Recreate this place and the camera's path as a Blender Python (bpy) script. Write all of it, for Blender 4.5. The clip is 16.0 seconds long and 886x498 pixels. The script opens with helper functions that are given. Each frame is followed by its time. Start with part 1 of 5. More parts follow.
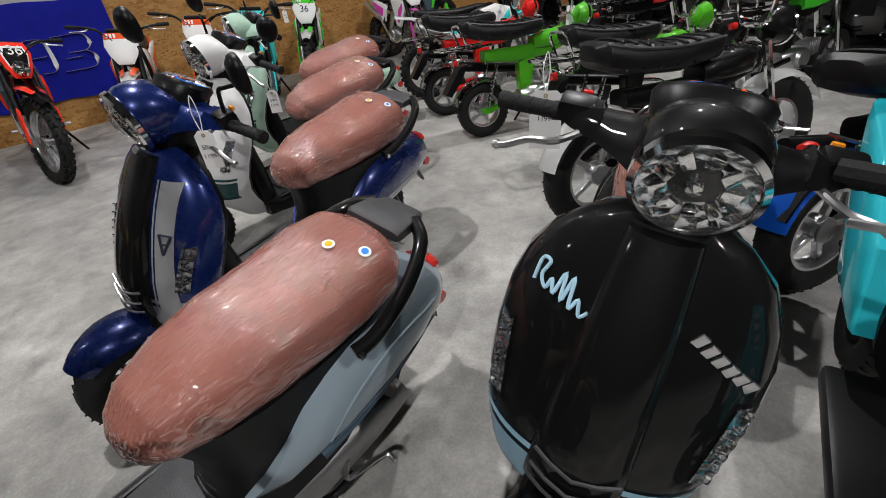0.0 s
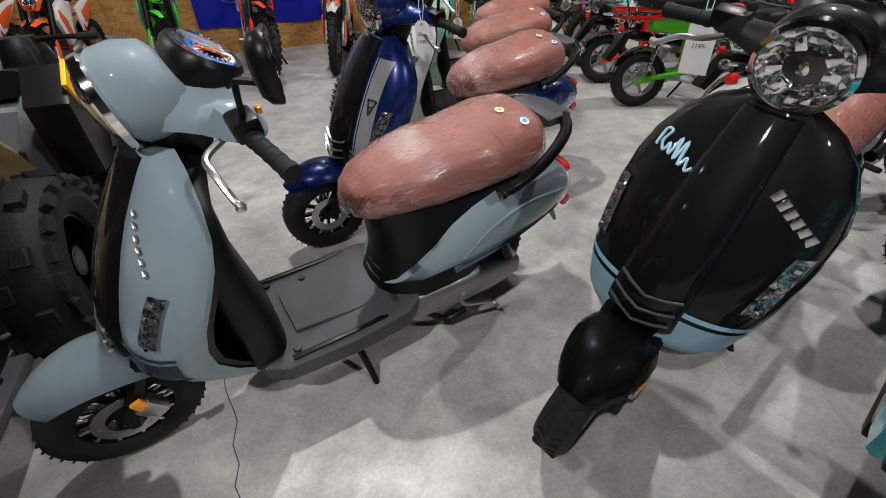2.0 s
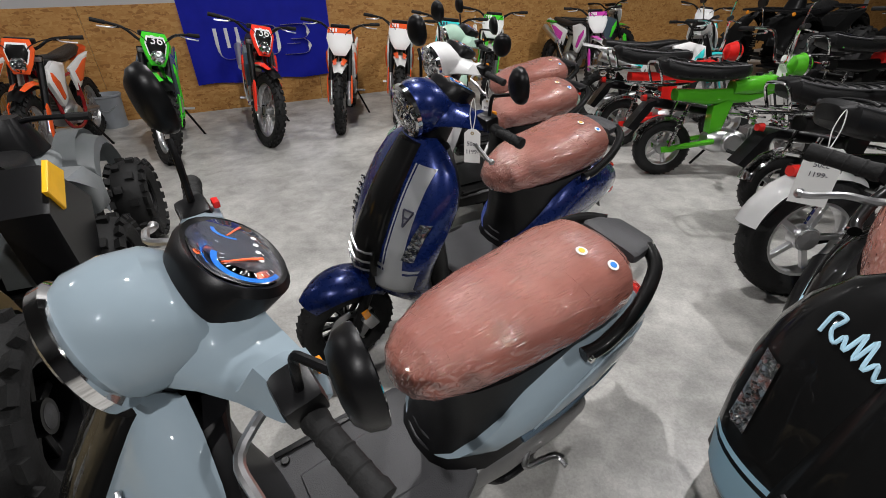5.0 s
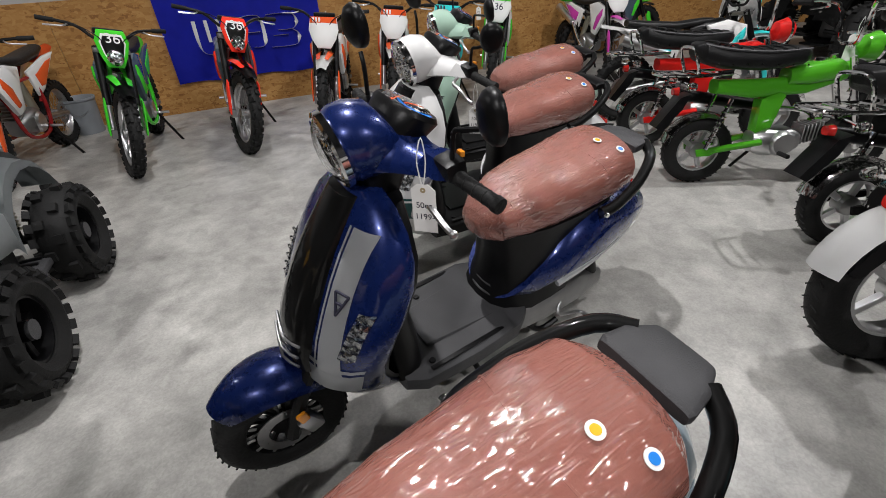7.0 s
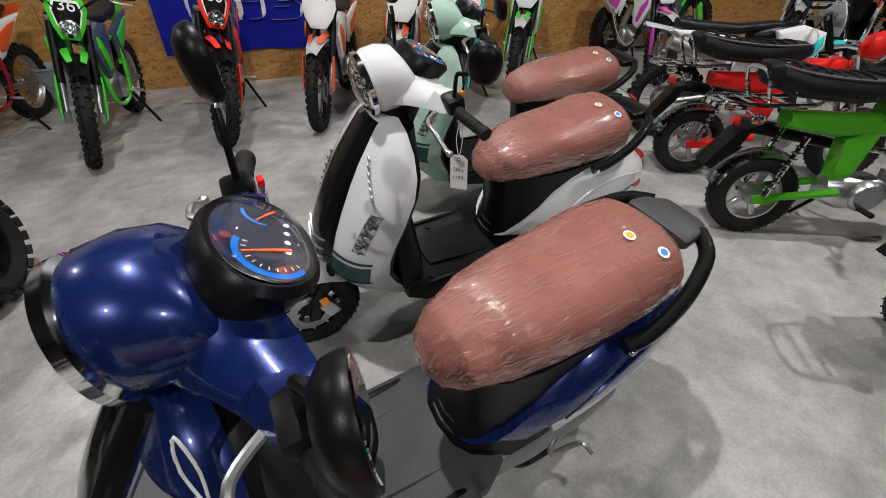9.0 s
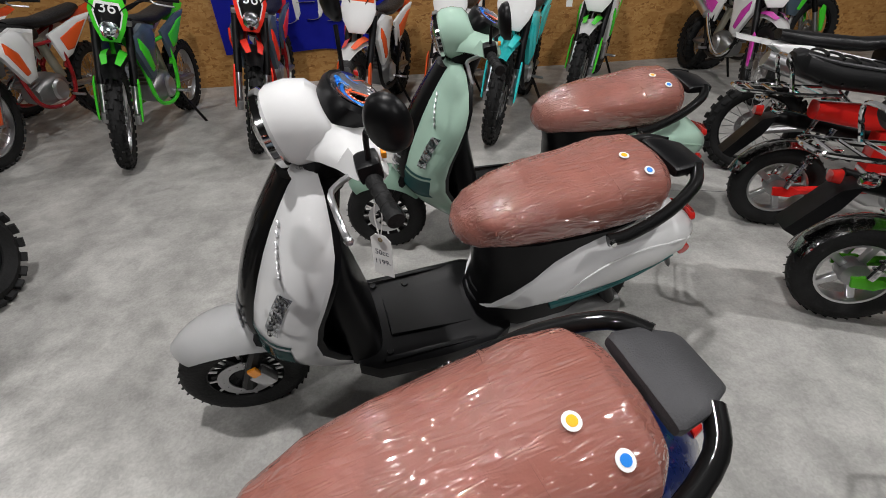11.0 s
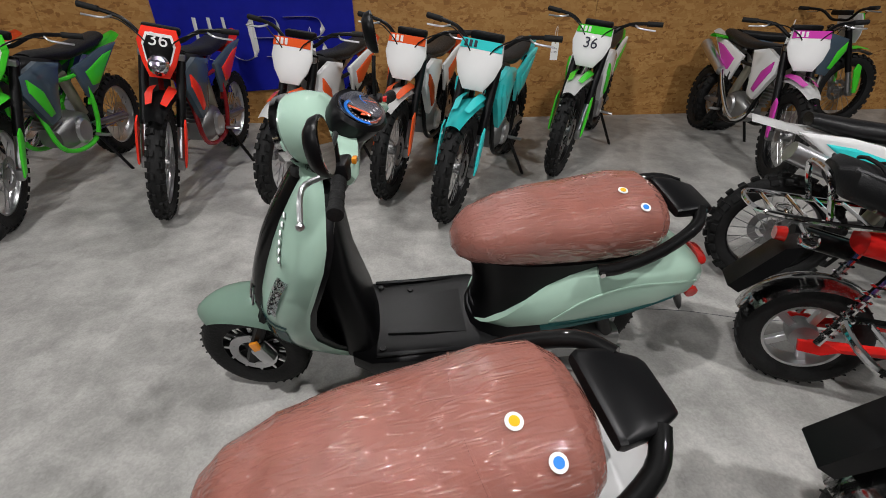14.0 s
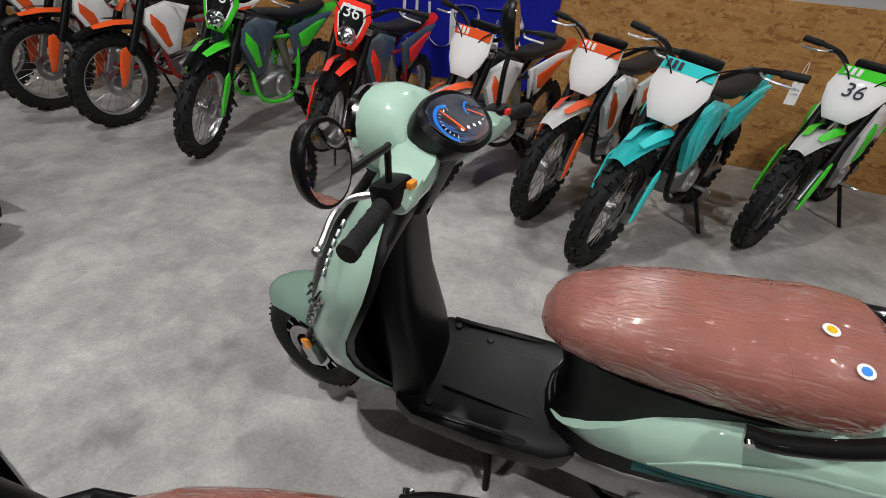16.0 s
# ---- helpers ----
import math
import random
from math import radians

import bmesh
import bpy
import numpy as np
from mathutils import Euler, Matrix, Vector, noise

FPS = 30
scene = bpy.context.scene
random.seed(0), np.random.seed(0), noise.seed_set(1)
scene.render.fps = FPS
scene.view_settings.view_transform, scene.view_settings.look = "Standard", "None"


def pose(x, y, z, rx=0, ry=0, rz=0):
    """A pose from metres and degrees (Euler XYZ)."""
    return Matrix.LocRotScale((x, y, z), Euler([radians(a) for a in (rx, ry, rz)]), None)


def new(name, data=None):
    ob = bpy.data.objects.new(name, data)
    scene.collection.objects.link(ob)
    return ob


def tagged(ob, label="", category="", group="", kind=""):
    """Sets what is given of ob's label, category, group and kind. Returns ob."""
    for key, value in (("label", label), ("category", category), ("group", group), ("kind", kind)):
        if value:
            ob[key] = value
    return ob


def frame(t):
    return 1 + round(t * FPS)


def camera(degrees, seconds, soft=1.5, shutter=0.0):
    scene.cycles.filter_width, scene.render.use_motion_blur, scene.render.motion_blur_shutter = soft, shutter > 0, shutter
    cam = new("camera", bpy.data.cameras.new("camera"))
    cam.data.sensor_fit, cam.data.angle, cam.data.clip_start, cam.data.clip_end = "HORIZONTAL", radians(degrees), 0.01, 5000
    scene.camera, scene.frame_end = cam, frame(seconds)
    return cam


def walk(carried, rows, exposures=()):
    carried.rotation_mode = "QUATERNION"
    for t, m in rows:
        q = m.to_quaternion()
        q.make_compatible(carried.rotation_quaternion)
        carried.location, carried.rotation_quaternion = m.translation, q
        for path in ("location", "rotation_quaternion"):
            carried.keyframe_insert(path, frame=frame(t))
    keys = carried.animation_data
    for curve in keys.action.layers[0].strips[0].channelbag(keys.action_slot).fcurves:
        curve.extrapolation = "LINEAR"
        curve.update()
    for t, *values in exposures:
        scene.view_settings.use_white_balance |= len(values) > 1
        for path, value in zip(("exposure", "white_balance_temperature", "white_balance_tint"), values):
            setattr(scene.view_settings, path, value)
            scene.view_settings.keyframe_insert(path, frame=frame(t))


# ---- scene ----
cam = camera(89.1, 16.0, soft=0.9)
METRES, EYE, TILT, LEAN, TURN = 4.4, 1.35, -34.9, 4.7, -42.4
ROWS = [
    (0.0, 0.0, 0.0, 0.0, 0.0, 0.0, 0.0),
    (0.5, 0.0109, -0.0171, -0.0321, 0.26, -2.31, -3.55),
    (1.0, 0.0195, -0.0317, -0.05, 1.24, -3.52, -7.02),
    (1.5, 0.0009, -0.0504, -0.0644, 6.37, -4.62, -10.02),
    (2.0, -0.0023, -0.079, -0.0768, 14.05, -4.17, -13.48),
    (2.5, -0.0037, -0.1092, -0.0838, 19.84, -3.84, -16.08),
    (3.0, -0.0035, -0.1171, -0.0865, 21.7, -2.91, -17.75),
    (3.5, -0.006, -0.1137, -0.0837, 19.86, -2.29, -16.92),
    (4.0, -0.0351, -0.0889, -0.0646, 16.9, -1.27, -15.24),
    (4.5, -0.0661, -0.0647, -0.0376, 14.16, -0.13, -13.85),
    (5.0, -0.0757, -0.0312, -0.0159, 12.84, 0.39, -13.32),
    (7.5, -0.0843, 0.1064, 0.0636, 15.34, -3.13, -12.63),
    (8.0, -0.0927, 0.1336, 0.0785, 15.13, -4.7, -13.12),
    (8.5, -0.1002, 0.1701, 0.1042, 15.63, -6.29, -14.31),
    (9.0, -0.0956, 0.2012, 0.1351, 17.6, -5.52, -16.87),
    (11.5, -0.0788, 0.3324, 0.2232, 28.88, -9.77, -21.03),
    (12.0, -0.0944, 0.3647, 0.245, 27.0, -9.33, -20.35),
    (12.5, -0.1005, 0.39, 0.2644, 25.14, -7.99, -20.29),
    (13.0, -0.0982, 0.4181, 0.2843, 25.62, -7.45, -21.3),
    (13.5, -0.0951, 0.4453, 0.3084, 27.74, -7.36, -22.75),
    (14.0, -0.0923, 0.469, 0.3212, 30.16, -7.5, -23.96),
    (14.5, -0.0942, 0.4862, 0.3273, 32.49, -8.07, -25.32),
    (15.0, -0.1033, 0.5083, 0.3362, 35.27, -10.19, -27.75),
    (15.5, -0.113, 0.5277, 0.3444, 40.7, -13.67, -31.06),
    (16.0, -0.1172, 0.5417, 0.3526, 56.66, -20.8, -36.59),
]
LEVEL = pose(0, 0.5, 0, 1.25) @ pose(0, -0.5, 0)
walk(cam, [(t, LEVEL @ pose(0, 0, EYE, TILT, LEAN, TURN) @ pose(METRES * x, METRES * y, METRES * z, 90 + pitch, roll, yaw)) for t, x, y, z, yaw, pitch, roll in ROWS],
     exposures=[(0.0, 0.0), (2.0, 0.1), (5.0, 0.12), (8.0, 0.0), (11.5, -0.12), (16.0, -0.1)])

# ---- world and lamps ----
world = bpy.data.worlds.new("world")
scene.world = world
world.use_nodes = True
world.node_tree.nodes["Background"].inputs[0].default_value = (0.9, 0.95, 1.0, 1)
world.node_tree.nodes["Background"].inputs[1].default_value = 0.004
LAMP_Z = 4.6
LAMPS = [(-4.3, 4.4, 60), (0.2, 2.4, 125), (4.1, 2.0, 125), (8.3, 2.4, 100), (-2.4, -1.8, 170), (2.2, -3.6, 165), (1.2, 5.9, 42)]


# ---- materials ----
def mat(name, color, rough=0.5, metal=0.0, coat=0.0, var=0.12, scale=6.0, bump=0.0, bscale=60.0, detail=4.0, spec=0.3):
    """A surface with colour variation at two scales, uneven gloss and fine relief."""
    m = bpy.data.materials.new(name)
    m.use_nodes = True
    nt = m.node_tree
    b = nt.nodes["Principled BSDF"]
    b.inputs["Metallic"].default_value = metal
    b.inputs["Coat Weight"].default_value = coat
    b.inputs["Coat Roughness"].default_value = 0.03
    b.inputs["Specular IOR Level"].default_value = spec
    tc = nt.nodes.new("ShaderNodeTexCoord")
    n1 = nt.nodes.new("ShaderNodeTexNoise")
    n1.inputs["Scale"].default_value = scale
    n1.inputs["Detail"].default_value = detail
    nt.links.new(tc.outputs["Object"], n1.inputs["Vector"])
    ramp = nt.nodes.new("ShaderNodeValToRGB")
    lo = [max(0, c * (1 - var)) for c in color]
    hi = [min(1, c * (1 + var)) for c in color]
    ramp.color_ramp.elements[0].position, ramp.color_ramp.elements[1].position = 0.3, 0.7
    ramp.color_ramp.elements[0].color = (*lo, 1)
    ramp.color_ramp.elements[1].color = (*hi, 1)
    nt.links.new(n1.outputs["Fac"], ramp.inputs["Fac"])
    nt.links.new(ramp.outputs["Color"], b.inputs["Base Color"])
    n2 = nt.nodes.new("ShaderNodeTexNoise")
    n2.inputs["Scale"].default_value = bscale
    n2.inputs["Detail"].default_value = 3
    nt.links.new(tc.outputs["Object"], n2.inputs["Vector"])
    mr = nt.nodes.new("ShaderNodeMapRange")
    mr.inputs["To Min"].default_value, mr.inputs["To Max"].default_value = rough * 0.8, min(1, rough * 1.2)
    nt.links.new(n2.outputs["Fac"], mr.inputs["Value"])
    nt.links.new(mr.outputs["Result"], b.inputs["Roughness"])
    if bump:
        bp = nt.nodes.new("ShaderNodeBump")
        bp.inputs["Strength"].default_value = bump
        bp.inputs["Distance"].default_value = 0.004
        nt.links.new(n2.outputs["Fac"], bp.inputs["Height"])
        nt.links.new(bp.outputs["Normal"], b.inputs["Normal"])
    return m


def paint(name, color):
    m = mat(name, color, 0.5, 0.0, 1.0, 0.04, 5.0, spec=0.08)
    m.node_tree.nodes["Principled BSDF"].inputs["Coat IOR"].default_value = 1.4
    return m


M = {
    "black_plastic": mat("black_plastic", (0.004, 0.004, 0.0045), 0.36, spec=0.22, bump=0.06, bscale=500),
    "grey_plastic": mat("grey_plastic", (0.05, 0.05, 0.053), 0.5, bump=0.3, bscale=300, var=0.25),
    "gloss_black": paint("gloss_black", (0.004, 0.004, 0.004)),
    "rubber": mat("rubber", (0.008, 0.008, 0.008), 0.7, bump=0.4, bscale=120, var=0.3),
    "chrome": mat("chrome", (0.8, 0.8, 0.8), 0.08, 1.0, var=0.05),
    "steel": mat("steel", (0.45, 0.45, 0.46), 0.3, 1.0, var=0.2),
    "alloy": mat("alloy", (0.62, 0.62, 0.63), 0.32, 1.0, var=0.1),
    "cast": mat("cast", (0.35, 0.35, 0.35), 0.45, 1.0, var=0.2, bump=0.3, bscale=150),
    "amber": mat("amber", (0.8, 0.28, 0.02), 0.15, coat=1.0),
    "red_lens": mat("red_lens", (0.55, 0.02, 0.015), 0.12, coat=1.0),
    "paper": mat("paper", (0.78, 0.78, 0.76), 0.7, var=0.04),
    "ink": mat("ink", (0.03, 0.03, 0.05), 0.6),
    "white": paint("white_paint", (0.78, 0.78, 0.77)),
    "seat_black": mat("seat_black", (0.006, 0.006, 0.0065), 0.42, bump=0.3, bscale=250),
    "tan": mat("tan_plastic", (0.36, 0.29, 0.17), 0.4, var=0.08, bump=0.1, bscale=200),
    "atv_grey": mat("atv_grey", (0.2, 0.215, 0.22), 0.38, var=0.08),
    "fabric_black": mat("fabric_black", (0.008, 0.008, 0.009), 0.9, bump=0.6, bscale=500),
    "yellow": mat("yellow", (0.85, 0.45, 0.01), 0.4),
    "light_blue": paint("light_blue", (0.42, 0.65, 0.78)),
    "teal": paint("teal", (0.02, 0.42, 0.5)),
    "cyan": paint("cyan", (0.04, 0.62, 0.62)),
    "green": paint("green", (0.06, 0.62, 0.03)),
    "trail_green": paint("trail_green", (0.07, 0.36, 0.015)),
    "red": paint("red", (0.65, 0.015, 0.012)),
    "orange": paint("orange", (0.78, 0.1, 0.02)),
    "fluo_red": paint("fluo_red", (0.9, 0.04, 0.02)),
    "dark_red": paint("dark_red", (0.25, 0.01, 0.012)),
    "pink": paint("pink", (0.6, 0.05, 0.4)),
    "bright_blue": paint("bright_blue", (0.01, 0.12, 0.62)),
    "banner_blue": mat("banner_blue", (0.012, 0.02, 0.5), 0.6, bump=0.15, bscale=20, var=0.08),
    "needle": mat("needle", (0.9, 0.12, 0.03), 0.4),
    "dial": mat("dial", (0.01, 0.012, 0.02), 0.3),
    "dial_blue": mat("dial_blue", (0.02, 0.22, 0.7), 0.4),
    "bucket": mat("bucket_grey", (0.25, 0.27, 0.29), 0.5),
    "spring": mat("spring", (0.4, 0.38, 0.3), 0.35, 0.6),
}


M["gloss_black"].node_tree.nodes["Principled BSDF"].inputs["Coat IOR"].default_value = 1.3


def wrap_material():
    """Brown leather under a stretched clear film: the film is the coat, with its own creases; its pale haze is lifted
    into the leather colour.
    """
    m = mat("wrapped_leather", (0.285, 0.102, 0.076), 0.5, var=0.14, scale=9, bump=0.25, bscale=220)
    nt = m.node_tree
    b = nt.nodes["Principled BSDF"]
    b.inputs["Coat Weight"].default_value = 1.0
    b.inputs["Coat Roughness"].default_value = 0.05
    b.inputs["Coat IOR"].default_value = 2.2
    tc = nt.nodes.new("ShaderNodeTexCoord")
    mp = nt.nodes.new("ShaderNodeMapping")
    mp.inputs["Rotation"].default_value = (0.25, 0.15, 0.75)
    mp.inputs["Scale"].default_value = (9, 52, 38)
    nt.links.new(tc.outputs["Object"], mp.inputs["Vector"])
    n = nt.nodes.new("ShaderNodeTexNoise")
    n.noise_type = "RIDGED_MULTIFRACTAL"
    n.inputs["Scale"].default_value = 1.7
    n.inputs["Detail"].default_value = 3.5
    n.inputs["Distortion"].default_value = 0.7
    nt.links.new(mp.outputs["Vector"], n.inputs["Vector"])
    bp = nt.nodes.new("ShaderNodeBump")
    bp.inputs["Strength"].default_value = 1.0
    bp.inputs["Distance"].default_value = 0.02
    # broad slack folds under the fine creases
    mp2 = nt.nodes.new("ShaderNodeMapping")
    mp2.inputs["Rotation"].default_value = (0.1, 0.3, -0.5)
    mp2.inputs["Scale"].default_value = (6, 13, 10)
    nt.links.new(tc.outputs["Object"], mp2.inputs["Vector"])
    n2 = nt.nodes.new("ShaderNodeTexNoise")
    n2.inputs["Scale"].default_value = 1.0
    n2.inputs["Detail"].default_value = 1.0
    n2.inputs["Distortion"].default_value = 0.8
    nt.links.new(mp2.outputs["Vector"], n2.inputs["Vector"])
    add = nt.nodes.new("ShaderNodeMath")
    add.operation = "MULTIPLY_ADD"
    add.inputs[1].default_value = 0.45
    nt.links.new(n2.outputs["Fac"], add.inputs[0])
    nt.links.new(n.outputs["Fac"], add.inputs[2])
    nt.links.new(add.outputs[0], bp.inputs["Height"])
    nt.links.new(bp.outputs["Normal"], b.inputs["Coat Normal"])
    return m


def glass_material(name, color=(1, 1, 1), rough=0.02):
    m = bpy.data.materials.new(name)
    m.use_nodes = True
    b = m.node_tree.nodes["Principled BSDF"]
    b.inputs["Base Color"].default_value = (*color, 1)
    b.inputs["Roughness"].default_value = rough
    b.inputs["Transmission Weight"].default_value = 1.0
    b.inputs["IOR"].default_value = 1.35
    return m


def facet_material():
    """Chrome reflector behind a lens, broken into facets."""
    m = mat("reflector", (0.75, 0.77, 0.8), 0.12, 1.0, coat=1.0)
    nt = m.node_tree
    b = nt.nodes["Principled BSDF"]
    tc = nt.nodes.new("ShaderNodeTexCoord")
    v = nt.nodes.new("ShaderNodeTexVoronoi")
    v.inputs["Scale"].default_value = 38
    nt.links.new(tc.outputs["Object"], v.inputs["Vector"])
    bp = nt.nodes.new("ShaderNodeBump")
    bp.inputs["Strength"].default_value = 0.8
    bp.inputs["Distance"].default_value = 0.012
    nt.links.new(v.outputs["Distance"], bp.inputs["Height"])
    nt.links.new(bp.outputs["Normal"], b.inputs["Normal"])
    return m


def concrete_material():
    m = mat("polished_concrete", (0.36, 0.355, 0.335), 0.42, var=0.05, scale=0.5)
    nt = m.node_tree
    b = nt.nodes["Principled BSDF"]
    tc = nt.nodes.new("ShaderNodeTexCoord")
    base = None
    for sc, lo, hi, det in ((0.7, 0.78, 1.14, 6), (2.8, 0.72, 1.14, 7), (11, 0.85, 1.1, 6), (90, 0.88, 1.08, 2)):
        n = nt.nodes.new("ShaderNodeTexNoise")
        n.inputs["Scale"].default_value, n.inputs["Detail"].default_value = sc, det
        n.inputs["Distortion"].default_value = 0.6
        nt.links.new(tc.outputs["Object"], n.inputs["Vector"])
        r = nt.nodes.new("ShaderNodeMapRange")
        r.inputs["From Min"].default_value, r.inputs["From Max"].default_value = 0.32, 0.68
        r.inputs["To Min"].default_value, r.inputs["To Max"].default_value = lo, hi
        nt.links.new(n.outputs["Fac"], r.inputs["Value"])
        if base is None:
            base = r.outputs["Result"]
        else:
            mul = nt.nodes.new("ShaderNodeMath")
            mul.operation = "MULTIPLY"
            nt.links.new(base, mul.inputs[0])
            nt.links.new(r.outputs["Result"], mul.inputs[1])
            base = mul.outputs[0]
    # small dark stains with shapes of their own
    st = nt.nodes.new("ShaderNodeTexNoise")
    st.inputs["Scale"].default_value, st.inputs["Detail"].default_value = 2.4, 8
    nt.links.new(tc.outputs["Object"], st.inputs["Vector"])
    sr = nt.nodes.new("ShaderNodeMapRange")
    sr.inputs["From Min"].default_value, sr.inputs["From Max"].default_value = 0.62, 0.72
    sr.inputs["To Min"].default_value, sr.inputs["To Max"].default_value = 1.0, 0.62
    nt.links.new(st.outputs["Fac"], sr.inputs["Value"])
    mul = nt.nodes.new("ShaderNodeMath")
    mul.operation = "MULTIPLY"
    nt.links.new(base, mul.inputs[0])
    nt.links.new(sr.outputs["Result"], mul.inputs[1])
    mix = nt.nodes.new("ShaderNodeMixRGB")
    mix.blend_type = "MULTIPLY"
    mix.inputs[0].default_value = 1.0
    mix.inputs[1].default_value = (0.40, 0.392, 0.37, 1)
    nt.links.new(mul.outputs[0], mix.inputs[2])
    nt.links.new(mix.outputs[0], b.inputs["Base Color"])
    rr = nt.nodes.new("ShaderNodeMapRange")
    rr.inputs["To Min"].default_value, rr.inputs["To Max"].default_value = 0.62, 0.34
    nt.links.new(base, rr.inputs["Value"])
    nt.links.new(rr.outputs["Result"], b.inputs["Roughness"])
    return m


def osb_material():
    """Pressed strand board: overlapping flakes of differing tone and direction."""
    m = mat("strand_board", (0.42, 0.2, 0.06), 0.6, var=0.2)
    nt = m.node_tree
    b = nt.nodes["Principled BSDF"]
    tc = nt.nodes.new("ShaderNodeTexCoord")
    cols = []
    for k, ang in enumerate((0.3, -0.7, 1.2)):
        mp = nt.nodes.new("ShaderNodeMapping")
        mp.inputs["Rotation"].default_value = (0, ang, 0)
        mp.inputs["Scale"].default_value = (9, 1, 34)
        mp.inputs["Location"].default_value = (3.1 * k, 0, 1.7 * k)
        nt.links.new(tc.outputs["Object"], mp.inputs["Vector"])
        v = nt.nodes.new("ShaderNodeTexVoronoi")
        v.inputs["Scale"].default_value = 1.0
        nt.links.new(mp.outputs["Vector"], v.inputs["Vector"])
        s = nt.nodes.new("ShaderNodeSeparateColor")
        nt.links.new(v.outputs["Color"], s.inputs["Color"])
        cols.append(s.outputs["Red"])
    pick = nt.nodes.new("ShaderNodeTexNoise")
    pick.inputs["Scale"].default_value, pick.inputs["Detail"].default_value = 14, 3
    nt.links.new(tc.outputs["Object"], pick.inputs["Vector"])
    avg = cols[0]
    for c, (a0, a1) in zip(cols[1:], ((0.46, 0.5), (0.55, 0.59))):
        st = nt.nodes.new("ShaderNodeMapRange")
        st.inputs["From Min"].default_value, st.inputs["From Max"].default_value = a0, a1
        nt.links.new(pick.outputs["Fac"], st.inputs["Value"])
        mx = nt.nodes.new("ShaderNodeMixRGB")
        nt.links.new(st.outputs["Result"], mx.inputs[0])
        nt.links.new(avg, mx.inputs[1])
        nt.links.new(c, mx.inputs[2])
        avg = mx.outputs[0]
    ramp = nt.nodes.new("ShaderNodeValToRGB")
    e = ramp.color_ramp.elements
    e[0].position, e[1].position = 0.0, 1.0
    e[0].color, e[1].color = (0.24, 0.105, 0.028, 1), (0.47, 0.26, 0.085, 1)
    mid = e.new(0.2)
    mid.color = (0.36, 0.175, 0.05, 1)
    nt.links.new(avg, ramp.inputs["Fac"])
    big = nt.nodes.new("ShaderNodeTexNoise")
    big.inputs["Scale"].default_value = 0.8
    nt.links.new(tc.outputs["Object"], big.inputs["Vector"])
    br = nt.nodes.new("ShaderNodeMapRange")
    br.inputs["To Min"].default_value, br.inputs["To Max"].default_value = 0.75, 1.2
    nt.links.new(big.outputs["Fac"], br.inputs["Value"])
    mix = nt.nodes.new("ShaderNodeMixRGB")
    mix.blend_type = "MULTIPLY"
    mix.inputs[0].default_value = 1
    nt.links.new(ramp.outputs["Color"], mix.inputs[1])
    nt.links.new(br.outputs["Result"], mix.inputs[2])
    nt.links.new(mix.outputs[0], b.inputs["Base Color"])
    bp = nt.nodes.new("ShaderNodeBump")
    bp.inputs["Strength"].default_value, bp.inputs["Distance"].default_value = 0.4, 0.003
    nt.links.new(avg, bp.inputs["Height"])
    nt.links.new(bp.outputs["Normal"], b.inputs["Normal"])
    return m


M["wrap"] = wrap_material()
M["lens"] = glass_material("clear_lens")
M["reflector"] = facet_material()
M["mirror"] = mat("mirror_glass", (0.85, 0.86, 0.87), 0.02, 1.0, var=0.01)
M["concrete"] = concrete_material()
M["osb"] = osb_material()
M["wall_white"] = mat("painted_wall", (0.4, 0.4, 0.4), 0.75, var=0.05, scale=1.5, bump=0.1)
# unseen ceiling, kept near black so glossy bodies do not mirror it
M["ceiling"] = mat("unseen_dark_ceiling", (0.03, 0.03, 0.032), 0.7, var=0.1)
# near black so the unseen west and south walls reflect little light
M["dark_wall"] = mat("dark_wall", (0.03, 0.03, 0.032), 0.8, var=0.2)


def lamp_glow():
    m = bpy.data.materials.new("lamp_diffuser")
    m.use_nodes = True
    b = m.node_tree.nodes["Principled BSDF"]
    b.inputs["Emission Color"].default_value = (1, 0.97, 0.92, 1)
    b.inputs["Emission Strength"].default_value = 25
    return m


M["glow"] = lamp_glow()


# ---- mesh helpers ----
def part(name, bm, material, parent=None, label="", m=None):
    """Links a bmesh as one mesh object under a thing or a part."""
    me = bpy.data.meshes.new(name)
    bmesh.ops.recalc_face_normals(bm, faces=bm.faces)
    for f in bm.faces:
        f.smooth = True
    bm.to_mesh(me)
    bm.free()
    me.set_sharp_from_angle(angle=radians(38))
    me.materials.append(M[material] if isinstance(material, str) else material)
    ob = new(name, me)
    ob.parent = parent
    if m is not None:
        ob.matrix_basis = m
    if label:
        ob["label"] = label
    return ob


def thing(name, label, category, group="", kind="", m=None):
    ob = tagged(new(name), label, category, group, kind)
    if m is not None:
        ob.matrix_basis = m
    return ob


def loft(rings, close=True, cap=True, bm=None):
    bm = bm or bmesh.new()
    vs = [[bm.verts.new(p) for p in r] for r in rings]
    n = len(vs[0])
    for a, b in zip(vs, vs[1:]):
        for i in range(n if close else n - 1):
            j = (i + 1) % n
            bm.faces.new((a[i], a[j], b[j], b[i]))
    if cap:
        bm.faces.new(vs[0])
        bm.faces.new(vs[-1])
    return bm


